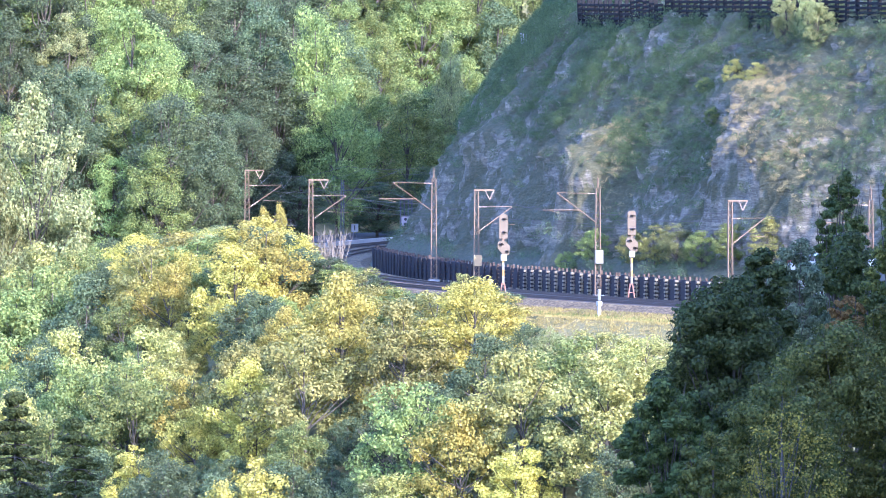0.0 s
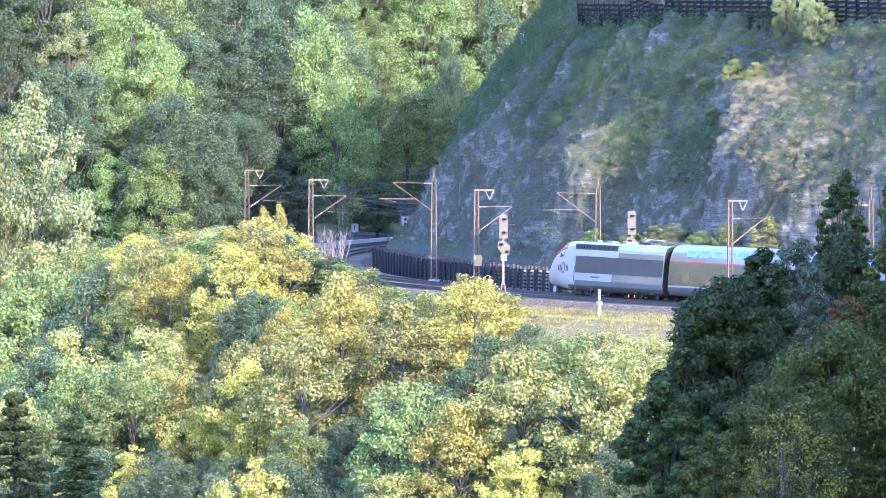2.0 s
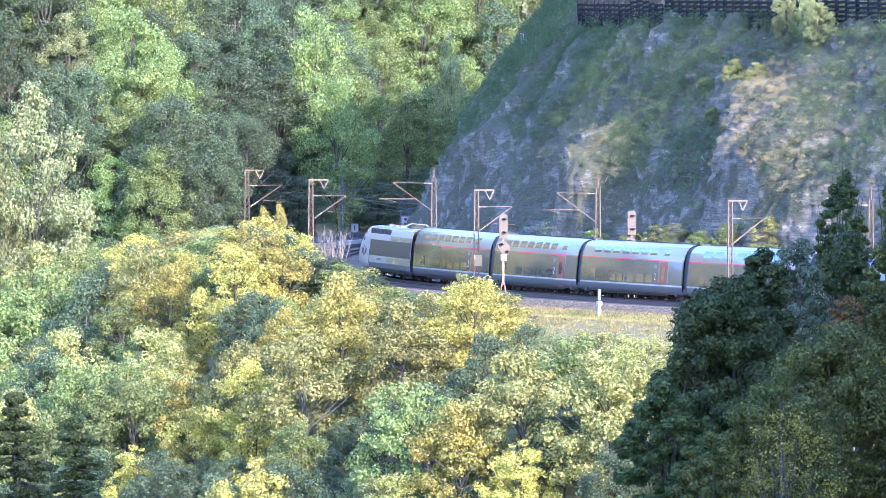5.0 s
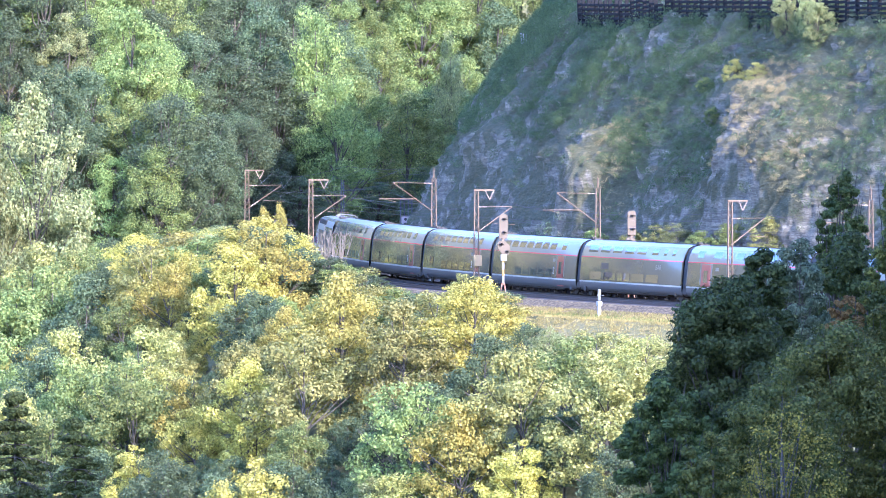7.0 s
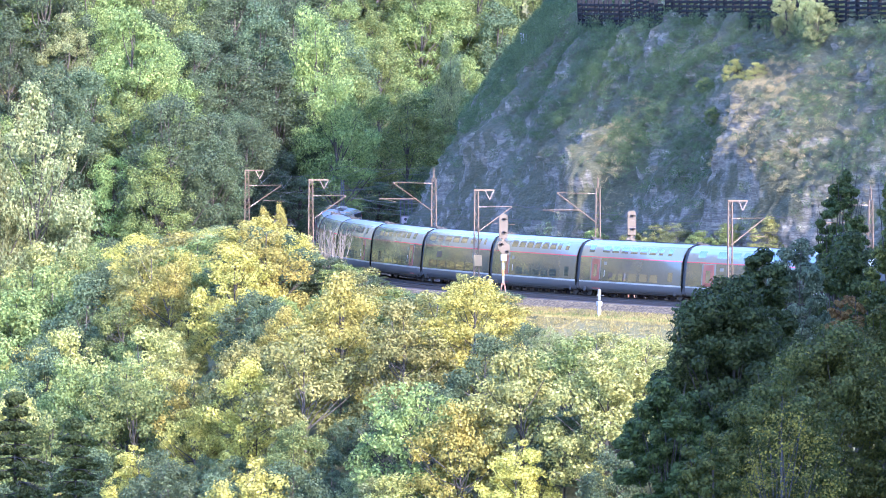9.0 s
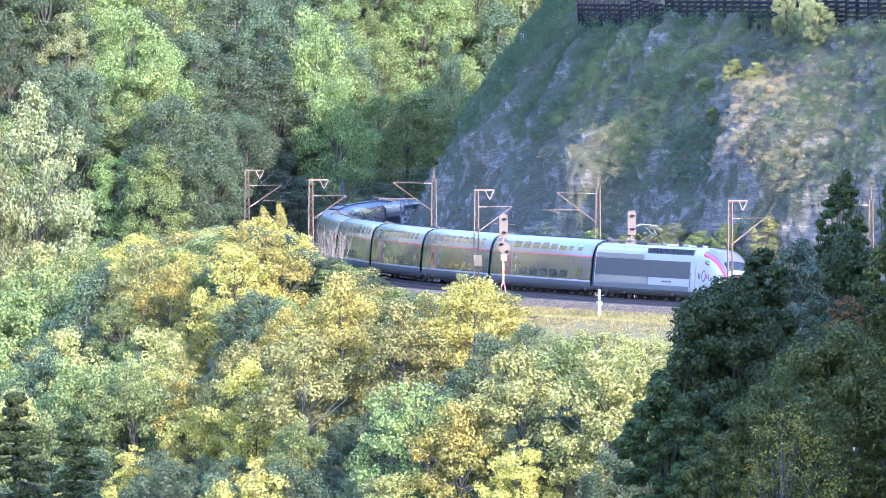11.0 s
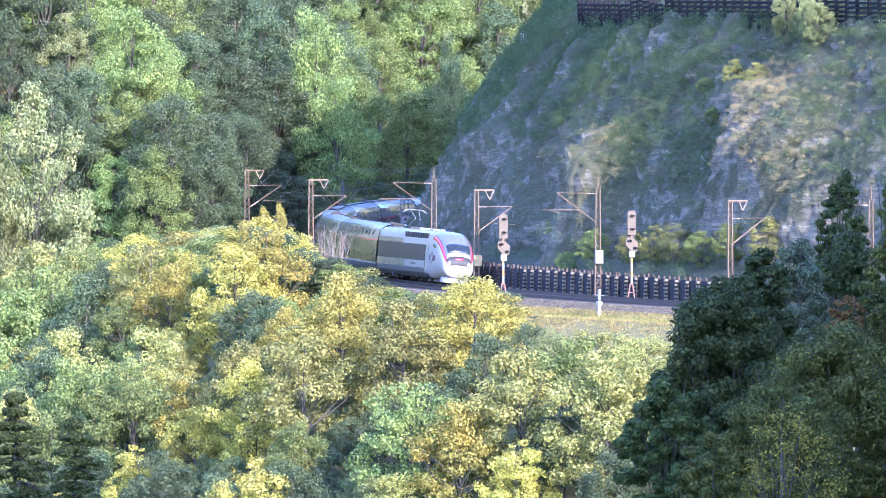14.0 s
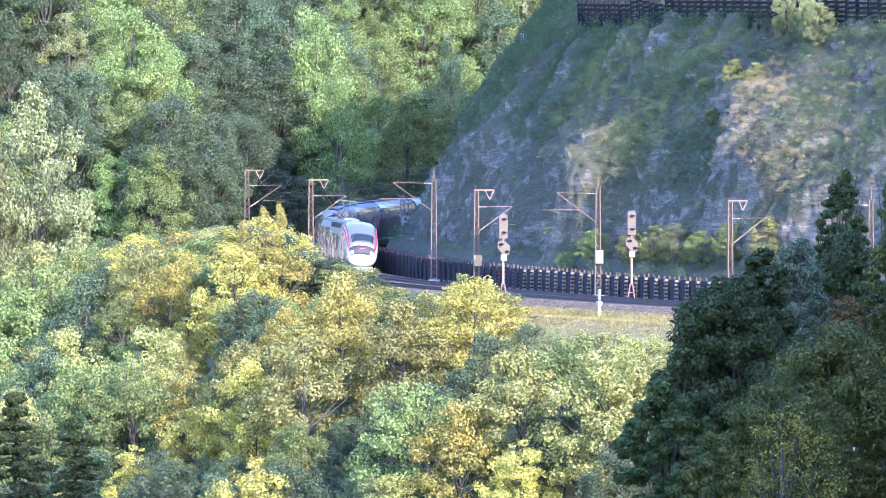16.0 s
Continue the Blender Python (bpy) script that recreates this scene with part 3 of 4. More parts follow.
def verge_bushes():
    """Low bushes on the bank just below the verge."""
    rng = random.Random(77)
    for _ in range(70):
        s, o = rng.uniform(-185, -92), rng.uniform(14.5, 22)
        x, y = along(s, o)
        keep = kept_height(x, y)
        roll, turn = rng.random(), rng.uniform(0, 360)
        if not 0.0061 < x / y < 0.0265 or keep < 0.5:
            continue
        high = min(keep, rng.uniform(0.8, 2.4))
        kind = "olive" if roll < 0.5 else "green" if roll < 0.85 else "yellow"
        tree("bush", BUSH[kind][int(turn) % 3], x, y, high * 0.17, turn, "low straggling bush on the bank below the track", "bush", group="bushes on the bank", sz=high / 7.3)


verge_bushes()
x, y = along(-106.5, 9.0)
tree("bush", BUSH["olive"][1], x, y, 0.42, 40, "bushy yellow-green shrub beside a mast", "bush", sz=2.9 / 7.3)


def bare_bush(x, y, high, words, seed):
    rng = np.random.default_rng(seed)
    v, f = [], []
    for _ in range(22):
        a, lean = rng.uniform(0, 2 * math.pi), rng.uniform(0.1, 0.5)
        h = high * rng.uniform(0.6, 1.0)
        top = np.array((math.cos(a) * lean * h * 0.6, math.sin(a) * lean * h * 0.6, h))
        mid = top * 0.5 + rng.normal(size=3) * 0.15
        tube(v, f, [np.zeros(3), mid, top], [0.05, 0.035, 0.012], 4)
        for _ in range(4):
            u = rng.uniform(0.4, 0.9)
            p = mid + (top - mid) * u
            tube(v, f, [p, p + np.array((rng.normal() * 0.3, rng.normal() * 0.3, rng.uniform(0.3, 0.8)))], [0.022, 0.008], 3)
    t = thing("bare_bush", words, "bush", pose(x, y, ground_z(x, y)))
    part("branch_work", mesh_from("branch_work", [tuple(map(float, q)) for q in v], f, BARK_PALE), None, t)


x, y = along(-71.0, 8.6)
bare_bush(x, y, 5.6, "leafless bleached bush rising over the trees", 5)
x, y = along(-74.5, 8.7)
bare_bush(x, y, 5.4, "leafless bleached bush rising over the trees", 6)

for x, y, top, wide in ((-14.4, 870, 3.3, 0.34), (-13.1, 868, 3.6, 0.30), (-13.9, 866, 1.6, 0.5)):
    tree("slope_tree", BUSH["yellow"][0], x, y, wide, 25 * wide * 9, "slender yellow tree rising above its neighbours", sz=(top - ground_z(x, y)) / 7.3)


# ---- the line ----
strip("track_bed", [(-3.3, -0.75), (-2.6, -0.2), (5.9, -0.2), (7.7, -0.95), (2.0, -1.9)], -210, 190, 2.0, BALLAST,
      "reddish grey ballast bed of a double railway line", "ballast")
SLEEPER_WOOD = painted("old_sleeper_wood", (0.075, 0.06, 0.05), 0.9)
SLEEPER = mesh_from("sleeper", *(lambda p: ([tuple(v.co) for v in p.verts], [[v.index for v in fc.verts] for fc in p.faces]))(
    (lambda q: (q.verts.index_update(), q)[1])(box(bmesh.new(), -0.13, 0.13, -1.3, 1.3, -0.34, -0.185, 0.015))), SLEEPER_WOOD)


def line_frame(s, off, z=0.0):
    """Axes at a place on the line: x up the line, y to the outside of the bend, z up."""
    a = s / R
    fx, out = Vector((math.sin(a), math.cos(a), 0.0)), Vector((-math.cos(a), math.sin(a), 0.0))
    m = Matrix((fx, out, fx.cross(out))).transposed().to_4x4()
    x, y = along(s, off)
    m.translation = (x, y, float(rail_z(s)) + z)
    return m


for centre in (0.0, 4.0):
    track = thing("railway_track", "rusty steel rails on sleepers in ballast", "railway track", kind="structure")
    for g in (-0.75, 0.75):
        c = centre + g
        rail = strip("rail", [(c - 0.07, -0.17), (c + 0.07, -0.17), (c + 0.02, -0.13), (c + 0.036, 0.0), (c - 0.036, 0.0), (c - 0.02, -0.13)], -200, 180, 1.5, RAIL, "", "")
        rail.parent = track
    for s in np.arange(-150, -45, 0.65):
        k = part("sleeper", SLEEPER, None, track)
        k.matrix_world = line_frame(s, centre)


# ---- overhead line ----
def lattice(bm, h, wide, deep, top_wide, step):
    """Two channels with zigzag lacing."""
    def corner(z, sx, sy):
        k = z / h
        w = wide * (1 - k) + top_wide * k
        return Vector((sy * deep / 2, sx * w / 2, z))
    for sx in (-1, 1):
        bar(bm, corner(-0.4, sx, 0), corner(h, sx, 0), deep, 0.06)
    n = int(h / step)
    for i in range(n):
        z0, z1 = i * h / n, (i + 1) * h / n
        sx = 1 if i % 2 else -1
        bar(bm, corner(z0, sx, 1), corner(z1, -sx, 1), 0.035, 0.02)
        bar(bm, corner(z0, -sx, -1), corner(z1, sx, -1), 0.035, 0.02)
    return bm


def insulator(bm, a, b):
    a, b = Vector(a), Vector(b)
    n = 6
    for i in range(n):
        p = a + (b - a) * ((i + 0.5) / n)
        d = (b - a) / n
        bar(bm, p - d * 0.35, p + d * 0.35, 0.11, 0.06, 6)
    return bar(bm, a, b, 0.035, None, 5)


def mast_side(s, off, h):
    """A mast on the valley side: feeder arm on top, bracket over the valley track."""
    t = thing("catenary_mast", "rusty lattice steel mast with bracket arms beside the track", "catenary mast", line_frame(s, off, -0.3), "masts along the railway")
    h = h + 0.3
    part("lattice_post", lattice(bmesh.new(), h, 0.44, 0.16, 0.30, 0.5), STEEL, t)
    part("foot", box(bmesh.new(), -0.4, 0.4, -0.4, 0.4, -0.9, 0.12, 0.04), CONCRETE, t)
    bm = bmesh.new()
    bar(bm, (0, 0.2, h), (0, -1.45, h), 0.11, 0.11)
    part("feeder_arm", bm, STEEL, t)
    bm = bmesh.new()
    insulator(bm, (0, -0.75, h - 0.06), (0, -1.08, h - 0.72))
    insulator(bm, (0, -1.42, h - 0.06), (0, -1.08, h - 0.72))
    part("feeder_insulator", bm, CERAMIC, t, "pale V-shaped insulator pair")
    bm = bmesh.new()
    bar(bm, (0, -0.1, h - 3.2), (0, -2.9, h - 1.28), 0.075, 0.075, 6)
    part("bracket_tube", bm, STEEL, t)
    bm = bmesh.new()
    bar(bm, (0, -0.1, h - 1.28), (0, -2.9, h - 1.25), 0.045, 0.045, 6)
    part("tie_rod", bm, STEEL, t)
    part("insulator", insulator(bmesh.new(), (0, -0.2, h - 1.28), (0, -0.85, h - 1.275)), CERAMIC, t)
    part("insulator", insulator(bmesh.new(), (0, -0.35, h - 3.03), (0, -0.95, h - 2.62)), CERAMIC, t)
    part("steady_arm", bar(bmesh.new(), (0, -1.35, h - 2.55), (0, -3.15, h - 2.62), 0.04, 0.04, 6), STEEL, t)
    return t


def mast_hill(s, off, h):
    """A mast on the hill side with a pointed top and a longer bracket."""
    t = thing("catenary_mast", "rusty lattice steel mast with a pointed top below the rock", "catenary mast", line_frame(s, off, -0.3), "masts along the railway")
    h = h + 0.3
    part("lattice_post", lattice(bmesh.new(), h - 1.1, 0.48, 0.16, 0.32, 0.5), STEEL, t)
    part("foot", box(bmesh.new(), -0.4, 0.4, -0.4, 0.4, -0.9, 0.22, 0.04), CONCRETE, t)
    bm = bmesh.new()
    for sx in (-0.12, 0.12):
        bar(bm, (sx, 0, h - 1.1), (sx * 0.6, 0, h - 0.35), 0.05)
    bar(bm, (-0.1, 0, h - 0.35), (0.1, 0, h - 0.35), 0.06)
    bar(bm, (0, 0, h - 0.35), (0, 0, h), 0.07, 0.02, 6)
    part("top_spike", bm, STEEL, t)
    part("bracket_tube", bar(bmesh.new(), (0, 0.15, h - 3.7), (0, 3.35, h - 1.45), 0.075, 0.075, 6), STEEL, t)
    part("tie_rod", bar(bmesh.new(), (0, 0.1, h - 1.5), (0, 3.35, h - 1.42), 0.045, 0.045, 6), STEEL, t)
    part("registration_tube", bar(bmesh.new(), (0, 1.4, h - 2.75), (0, 4.5, h - 2.75), 0.075, 0.075, 6), STEEL, t)
    part("insulator", insulator(bmesh.new(), (0, 0.2, h - 1.5), (0, 0.85, h - 1.48)), CERAMIC, t)
    part("steady_arm", bar(bmesh.new(), (0, 3.9, h - 2.8), (0, 3.1, h - 3.0), 0.04, 0.04, 6), STEEL, t)
    return t


MASTS = (-188.0, -146.7, -104.7, -59.2, -12.0)
for s in MASTS[1:]:
    mast_side(s, 7.2, 7.9)
for s in (-150.2, -105.1, -60.6):
    mast_hill(s, -2.6, 9.15)


def wire(name, off, z_mast, z_mid, label, radius=0.012):
    pts = []
    stops = (*MASTS, 20.0, 62.0, 104.0)
    for s0, s1 in zip(stops, stops[1:]):
        for i in range(12):
            u = i / 12
            s = s0 + (s1 - s0) * u
            pts.append(np.array((*along(s, off), float(rail_z(s)) + z_mast - (z_mast - z_mid) * 4 * u * (1 - u))))
    v, f = [], []
    tube(v, f, pts, [radius] * len(pts), 4)
    tagged(new(name, mesh_from(name, [tuple(map(float, p)) for p in v], f, WIRE)), label, "cable")


for off in (0.6, 4.3):
    wire("messenger_wire", off, 6.9, 6.0, "thin sagging messenger wire above the track")
    wire("contact_wire", off, 5.5, 5.45, "thin level contact wire above the track")
wire("feeder_wire", 6.1, 7.1, 6.5, "thin feeder cable hung from the masts", 0.014)

# boxes on the masts
def box_on_mast(s, off, z, h, w, mat, label, back=0.0):
    t = thing("switch_box", label, "sign", line_frame(s, off, z))
    part("plate", box(bmesh.new(), -0.36, -0.18, -w / 2, w / 2, 0, h, 0.03), mat, t)
    part("bracket", box(bmesh.new(), -0.18, -0.07, -w / 4, w / 4, h * 0.3, h * 0.7), STEEL, t)


box_on_mast(-105.1, -2.6, 2.3, 1.02, 0.66, WHITE, "white enamel box fixed to a lattice mast")
box_on_mast(-104.7, 7.2, 2.1, 0.85, 0.62, PALE_CREAM, "cream plate fixed to a lattice mast")


# ---- signals ----
def plate_mesh(outline, thick):
    bm = bmesh.new()
    vs = [bm.verts.new((0, y, z)) for y, z in outline]
    face = bm.faces.new(vs)
    top = bmesh.ops.extrude_face_region(bm, geom=[face])
    bmesh.ops.translate(bm, verts=[v for v in top["geom"] if isinstance(v, bmesh.types.BMVert)], vec=(-thick, 0, 0))
    bmesh.ops.recalc_face_normals(bm, faces=bm.faces)
    return bm


def hood(bm, y, z, r=0.16, depth=0.35):
    n = 8
    rings = []
    for x, k in ((-0.13, 1.0), (-0.13 - depth, 0.9)):
        rings.append([bm.verts.new((x, y + r * k * math.cos(math.pi * i / n), z + r * k * math.sin(math.pi * i / n))) for i in range(n + 1)])
    for i in range(n):
        bm.faces.new((rings[0][i], rings[0][i + 1], rings[1][i + 1], rings[1][i]))
    return bm


def signal(s, off, h, foot, label):
    m = line_frame(s, off, foot) @ pose(0, 0, 0, 0, 0, -6)
    t = thing("railway_signal", label, "railway signal", m, "signals beside the railway")
    bm = bmesh.new()
    for y in (-0.32, 0.32):
        bar(bm, (0, y, -0.3), (0, y * 0.25, 1.25), 0.09)
    bar(bm, (0, -0.2, 0.55), (0, 0.2, 0.55), 0.06)
    part("foot", bm, painted("red_oxide_steel", (0.20, 0.09, 0.06), 0.7), t)
    part("post", bar(bmesh.new(), (0, 0, 1.1), (0, 0, h - 1.2), 0.15), STEEL, t)
    for i in range(4):
        z = 1.25 + i * 0.5
        part("marker_band", box(bmesh.new(), -0.11, -0.078, -0.072, 0.072, z, z + 0.496), WHITE if i % 2 == 0 else YELLOW, t, "white band" if i % 2 == 0 else "yellow band")
    part("number_box", box(bmesh.new(), -0.24, -0.08, -0.24, 0.24, h - 3.55, h - 3.05, 0.04), WHITE, t, "small white box")
    b1 = h - 1.85
    part("main_board", plate_mesh([(-0.33, b1), (0.33, b1), (0.33, h - 0.15), (0.2, h), (-0.2, h), (-0.33, h - 0.15)], 0.12), CREAM, t, "upright cream signal board")
    b2 = b1 - 0.2
    part("lower_board", plate_mesh([(-0.5, b2 - 0.35), (-0.12, b2), (0.36, b2), (0.46, b2 - 0.22), (0.46, b2 - 0.55), (0.0, b2 - 1.05), (-0.4, b2 - 1.05), (-0.5, b2 - 0.85)][::-1], 0.12), CREAM, t, "slanting cream signal board")
    for y, z in ((0.0, h - 0.45), (0.0, h - 1.45), (0.22, b2 - 0.3), (-0.24, b2 - 0.85)):
        part("lamp_hood", hood(bmesh.new(), y, z), BLACK, t)
        part("lens", bar(bmesh.new(), (-0.122, y, z), (-0.14, y, z), 0.22, 0.22, 12), BLACK, t)
    bm = bmesh.new()
    for z in (b1 - 0.02, b1 - 0.1, b1 - 0.18):
        bar(bm, (0.02, -0.3, z), (0.02, 0.3, z), 0.04)
    part("work_step", bm, BLACK, t)


signal(-108.6, 6.6, 6.45, -0.3, "two-board light signal on a banded post beside the track")
signal(-112.5, -2.3, 6.75, -0.25, "two-board light signal on a banded post before the rock")

t = thing("marker_post", "white weathered concrete marker post beside the track", "marker post", line_frame(-128.5, 7.9, -0.95))
part("post", box(bmesh.new(), -0.11, 0.11, -0.11, 0.11, -0.3, 1.0, 0.02), CONCRETE, t)
part("collar", box(bmesh.new(), -0.2, 0.2, -0.18, 0.18, 0.72, 1.05, 0.04), CONCRETE, t)
part("top", box(bmesh.new(), -0.1, 0.1, -0.1, 0.1, 1.1, 1.95, 0.03), WHITE, t)


# ---- crib wall at the foot of the rock ----
def shared_box(name, dims, mat, bevel=0.015):
    bm = box(bmesh.new(), *dims, bevel)
    me = bpy.data.meshes.new(name)
    bm.to_mesh(me)
    bm.free()
    me.materials.append(mat)
    return me


RUST_POST = painted("dark_rusty_post_steel", (0.07, 0.045, 0.032), 0.8, 0.0, 0.6, 4.0, (0.13, 0.08, 0.05))
PLANK = shared_box("plank", (-0.95, 0.95, -0.10, 0.08, 0.0, 0.20), WOOD_DARK)
BOARD = shared_box("board", (-0.50, 0.42, 0.09, 0.22, -0.3, 1.72), WOOD_DARK)
HEADER = shared_box("header_beam", (-0.82, -0.56, -0.6, 0.34, 0.0, 0.17), END_GRAIN)
POST = shared_box("post", (-0.09, 0.09, -0.28, -0.12, -0.4, 1.92), RUST_POST)
crib = thing("crib_wall", "dark timber crib wall with pale beam ends below the rock", "retaining wall", kind="structure")
rng = random.Random(3)
for i, s in enumerate(np.arange(-158, -16, 1.9)):
    base = line_frame(s, -3.45, -0.25) @ pose(0, 0, rng.uniform(-0.05, 0.05), 0, 0, rng.uniform(-2, 2))
    for k in range(6):
        for name, me in (("plank", PLANK), ("header_beam", HEADER)):
            if name == "header_beam" and (s > -84 and k > 0 or s > -55):
                continue
            p = part(name, me, None, crib)
            p.matrix_world = base @ pose(rng.uniform(-0.02, 0.02), rng.uniform(-0.03, 0.03), 0.02 + 0.29 * k)
    for name, me, dx in (("board", BOARD, 0.0), ("post", POST, 0.62), ("post", POST, -0.3)):
        p = part(name, me, None, crib)
        p.matrix_world = base @ pose(dx, 0, rng.uniform(-0.06, 0.06), rng.uniform(-2, 2))


# ---- upper timber walls, fence, and what lies beyond the ravine ----
# darker copy of the crib wall's wood, its tone standing in for shade
WOOD_SHADED = painted("shade_darkened_wood", (0.016, 0.016, 0.018), 0.9, 0.0, 0.3, 2.0, (0.05, 0.045, 0.04), 0.4)
WOOD_SHADED.node_tree.nodes["Principled BSDF"].inputs["Specular IOR Level"].default_value = 0.1
RAIL_PLANK = shared_box("plank", (-1.0, 1.0, -0.06, 0.06, 0.0, 0.20), WOOD_SHADED)
UPPER_POST = shared_box("post", (-0.09, 0.09, -0.2, 0.1, -0.8, 2.4), WOOD_SHADED)
for s0, s1, d0 in ((-75, -44, 18.0), (-140, -75, 18.6)):
    upper = thing("timber_wall", "dark timber slope wall of planks between posts", "retaining wall", kind="structure")
    for s in np.arange(s0, s1, 2.0):
        x, y, z = spur_point(s, d0)
        base = line_frame(s, -d0)
        base.translation.z = z - 0.2
        for k in range(6):
            part("plank", RAIL_PLANK, None, upper).matrix_world = base @ pose(0, 0.3 + 0.02 * (k % 2), 0.05 + 0.36 * k, rng.uniform(-1.5, 1.5), rng.uniform(-1, 1))
        part("post", UPPER_POST, None, upper).matrix_world = base @ pose(1.0, 0.3, 0, rng.uniform(-3, 3))

WHITE_POST = shared_box("post", (-0.04, 0.04, -0.04, 0.04, -0.6, 1.1), CONCRETE)
fence = thing("post_fence", "thin pale post fence along a ledge above the ravine", "fence")
for k in range(7):
    s = 6.0 - 3.2 * k
    x, y, z = spur_point(s, 16.4)
    m = line_frame(s, -16.4)
    m.translation.z = z + 0.2
    part("post", WHITE_POST, None, fence).matrix_world = m @ pose(0, 0, 0, 3 * (-1) ** k)

strip("road", [(9.2, -0.6), (9.2, 0.12), (14.8, 0.25), (14.8, -0.6)], 30, 135, 3.0, ASPHALT, "grey asphalt road beside the railway", "road")
strip("kerb", [(6.5, -0.6), (6.5, 0.18), (6.95, 0.18), (6.95, -0.6)], 18, 90, 3.0, CONCRETE, "pale concrete kerb beside the ballast", "kerb")


def gantry(s, off, h):
    t = thing("signal_gantry", "dark lattice signal mast with a square board", "railway signal", line_frame(s, off, -0.3))
    for dy in (-0.35, 0.35):
        bm = lattice(bmesh.new(), h, 0.4, 0.14, 0.34, 0.5)
        bmesh.ops.translate(bm, verts=bm.verts, vec=(0, dy, 0))
        part("lattice_post", bm, GALV, t)
    part("crossbar", bar(bmesh.new(), (0, -0.5, h), (0, 0.5, h), 0.1), GALV, t)
    board = part("board", box(bmesh.new(), -0.35, -0.24, -0.38, 0.38, 2.2, 3.1, 0.04), GALV_LIGHT, t, "square grey board")
    for z in (2.42, 2.85):
        part("disc", bar(bmesh.new(), (-0.36, 0, z), (-0.38, 0, z), 0.26, 0.26, 14), BLACK, board, "round dark disc")


GALV = painted("dull_galvanised_steel", (0.10, 0.10, 0.11), 0.6, 0.3)
GALV_LIGHT = painted("faded_grey_board", (0.28, 0.23, 0.22), 0.7)
gantry(46.0, -2.7, 4.6)
for s, off, h in ((70, 8.4, 6.0), (96, 8.4, 6.0), (58, -2.8, 5.5)):
    t = thing("lattice_mast", "dull steel lattice mast in the shaded ravine", "catenary mast", line_frame(s, off, -0.3))
    part("lattice_post", lattice(bmesh.new(), h, 0.3, 0.14, 0.24, 0.5), GALV, t)
    part("foot", box(bmesh.new(), -0.3, 0.3, -0.3, 0.3, -0.8, 0.1, 0.03), CONCRETE, t)
    part("arm", bar(bmesh.new(), (0, 0, h - 1.0), (0, -2.2, h - 0.9), 0.05, 0.05, 6), GALV, t)
t = thing("sign", "small white sign on two legs beside the road", "sign", line_frame(74.0, 8.3, -0.3))
for dy in (-0.25, 0.25):
    part("leg", bar(bmesh.new(), (0, dy, -0.3), (0, dy * 0.5, 1.2), 0.07), GALV, t)
board = part("board", box(bmesh.new(), -0.06, 0.0, -0.33, 0.33, 1.1, 1.85, 0.02), WHITE, t, "white board")
part("mark", box(bmesh.new(), -0.075, -0.058, -0.05, 0.05, 1.25, 1.7), BLACK, board, "short dark bar")


def hut(x, y, turn):
    z = ground_z(x, y)
    t = thing("hut", "small dark hut with a grey gable roof", "house", pose(x, y, z, 0, 0, turn))
    part("wall", box(bmesh.new(), -1.25, 1.25, -1.1, 1.1, -1.5, 1.75), WOOD_DARK, t)
    bm = bmesh.new()
    vs = [bm.verts.new(p) for p in ((-1.5, -1.4, 1.7), (1.5, -1.4, 1.7), (1.5, 1.4, 1.7), (-1.5, 1.4, 1.7), (-1.4, 0, 2.4), (1.4, 0, 2.4))]
    for q in ((0, 1, 5, 4), (2, 3, 4, 5), (0, 4, 3), (1, 2, 5), (3, 2, 1, 0)):
        bm.faces.new([vs[i] for i in q])
    part("roof", bm, GALV_LIGHT, t, "dull grey gable roof")
    part("door", box(bmesh.new(), -0.4, 0.4, -1.13, -1.08, 0.0, 1.6), GALV, t)


hut(-15.2, 1003, 12)

# ---- the train ----
LENGTHS = [22.15, 21.845] + [18.7] * 6 + [21.845, 22.15]
S_NOSE, SPEED = -142.0, 18.751


def coach_paint(name, colour, rough=0.22, coat=0.4):
    m = painted(name, colour, rough, 0.0, 0.12, 0.8, (0.20, 0.18, 0.15), 0)
    m.node_tree.nodes["Principled BSDF"].inputs["Coat Weight"].default_value = coat
    m.node_tree.nodes["Principled BSDF"].inputs["Coat Roughness"].default_value = 0.08
    return m


GREY = coach_paint("light_grey_coach_paint", (0.175, 0.173, 0.16))
ROOF = coach_paint("roof_grey_paint", (0.16, 0.175, 0.195), 0.35)
DARK = coach_paint("dark_grey_coach_paint", (0.062, 0.060, 0.050), 0.25, 0.5)
PANEL = coach_paint("blue_grey_side_paint", (0.026, 0.031, 0.041), 0.45, 0.1)
PLUM = coach_paint("dark_plum_paint", (0.10, 0.025, 0.05), 0.35, 0.1)
SKIRT = coach_paint("skirt_grey_paint", (0.085, 0.085, 0.085), 0.5, 0.0)
LINE_WHITE = coach_paint("white_coach_paint", (0.36, 0.345, 0.31), 0.35, 0.15)
MASK = coach_paint("mid_grey_mask_paint", (0.12, 0.12, 0.125), 0.3, 0.4)
RED = coach_paint("carmine_coach_paint", (0.50, 0.03, 0.07), 0.25)
DOOR_RED = coach_paint("red_door_paint", (0.22, 0.045, 0.04), 0.3)
GEAR = painted("dark_running_gear", (0.05, 0.045, 0.04), 0.7, 0.3, 0.4, 3.0, (0.14, 0.10, 0.07))
RUBBER = painted("black_rubber", (0.02, 0.02, 0.022), 0.7)
PANE = material("dark_coach_glass", 0.04)[0]
PANE.node_tree.nodes["Principled BSDF"].inputs["Base Color"].default_value = (0.035, 0.04, 0.045, 1)
PANE.node_tree.nodes["Principled BSDF"].inputs["IOR"].default_value = 2.5
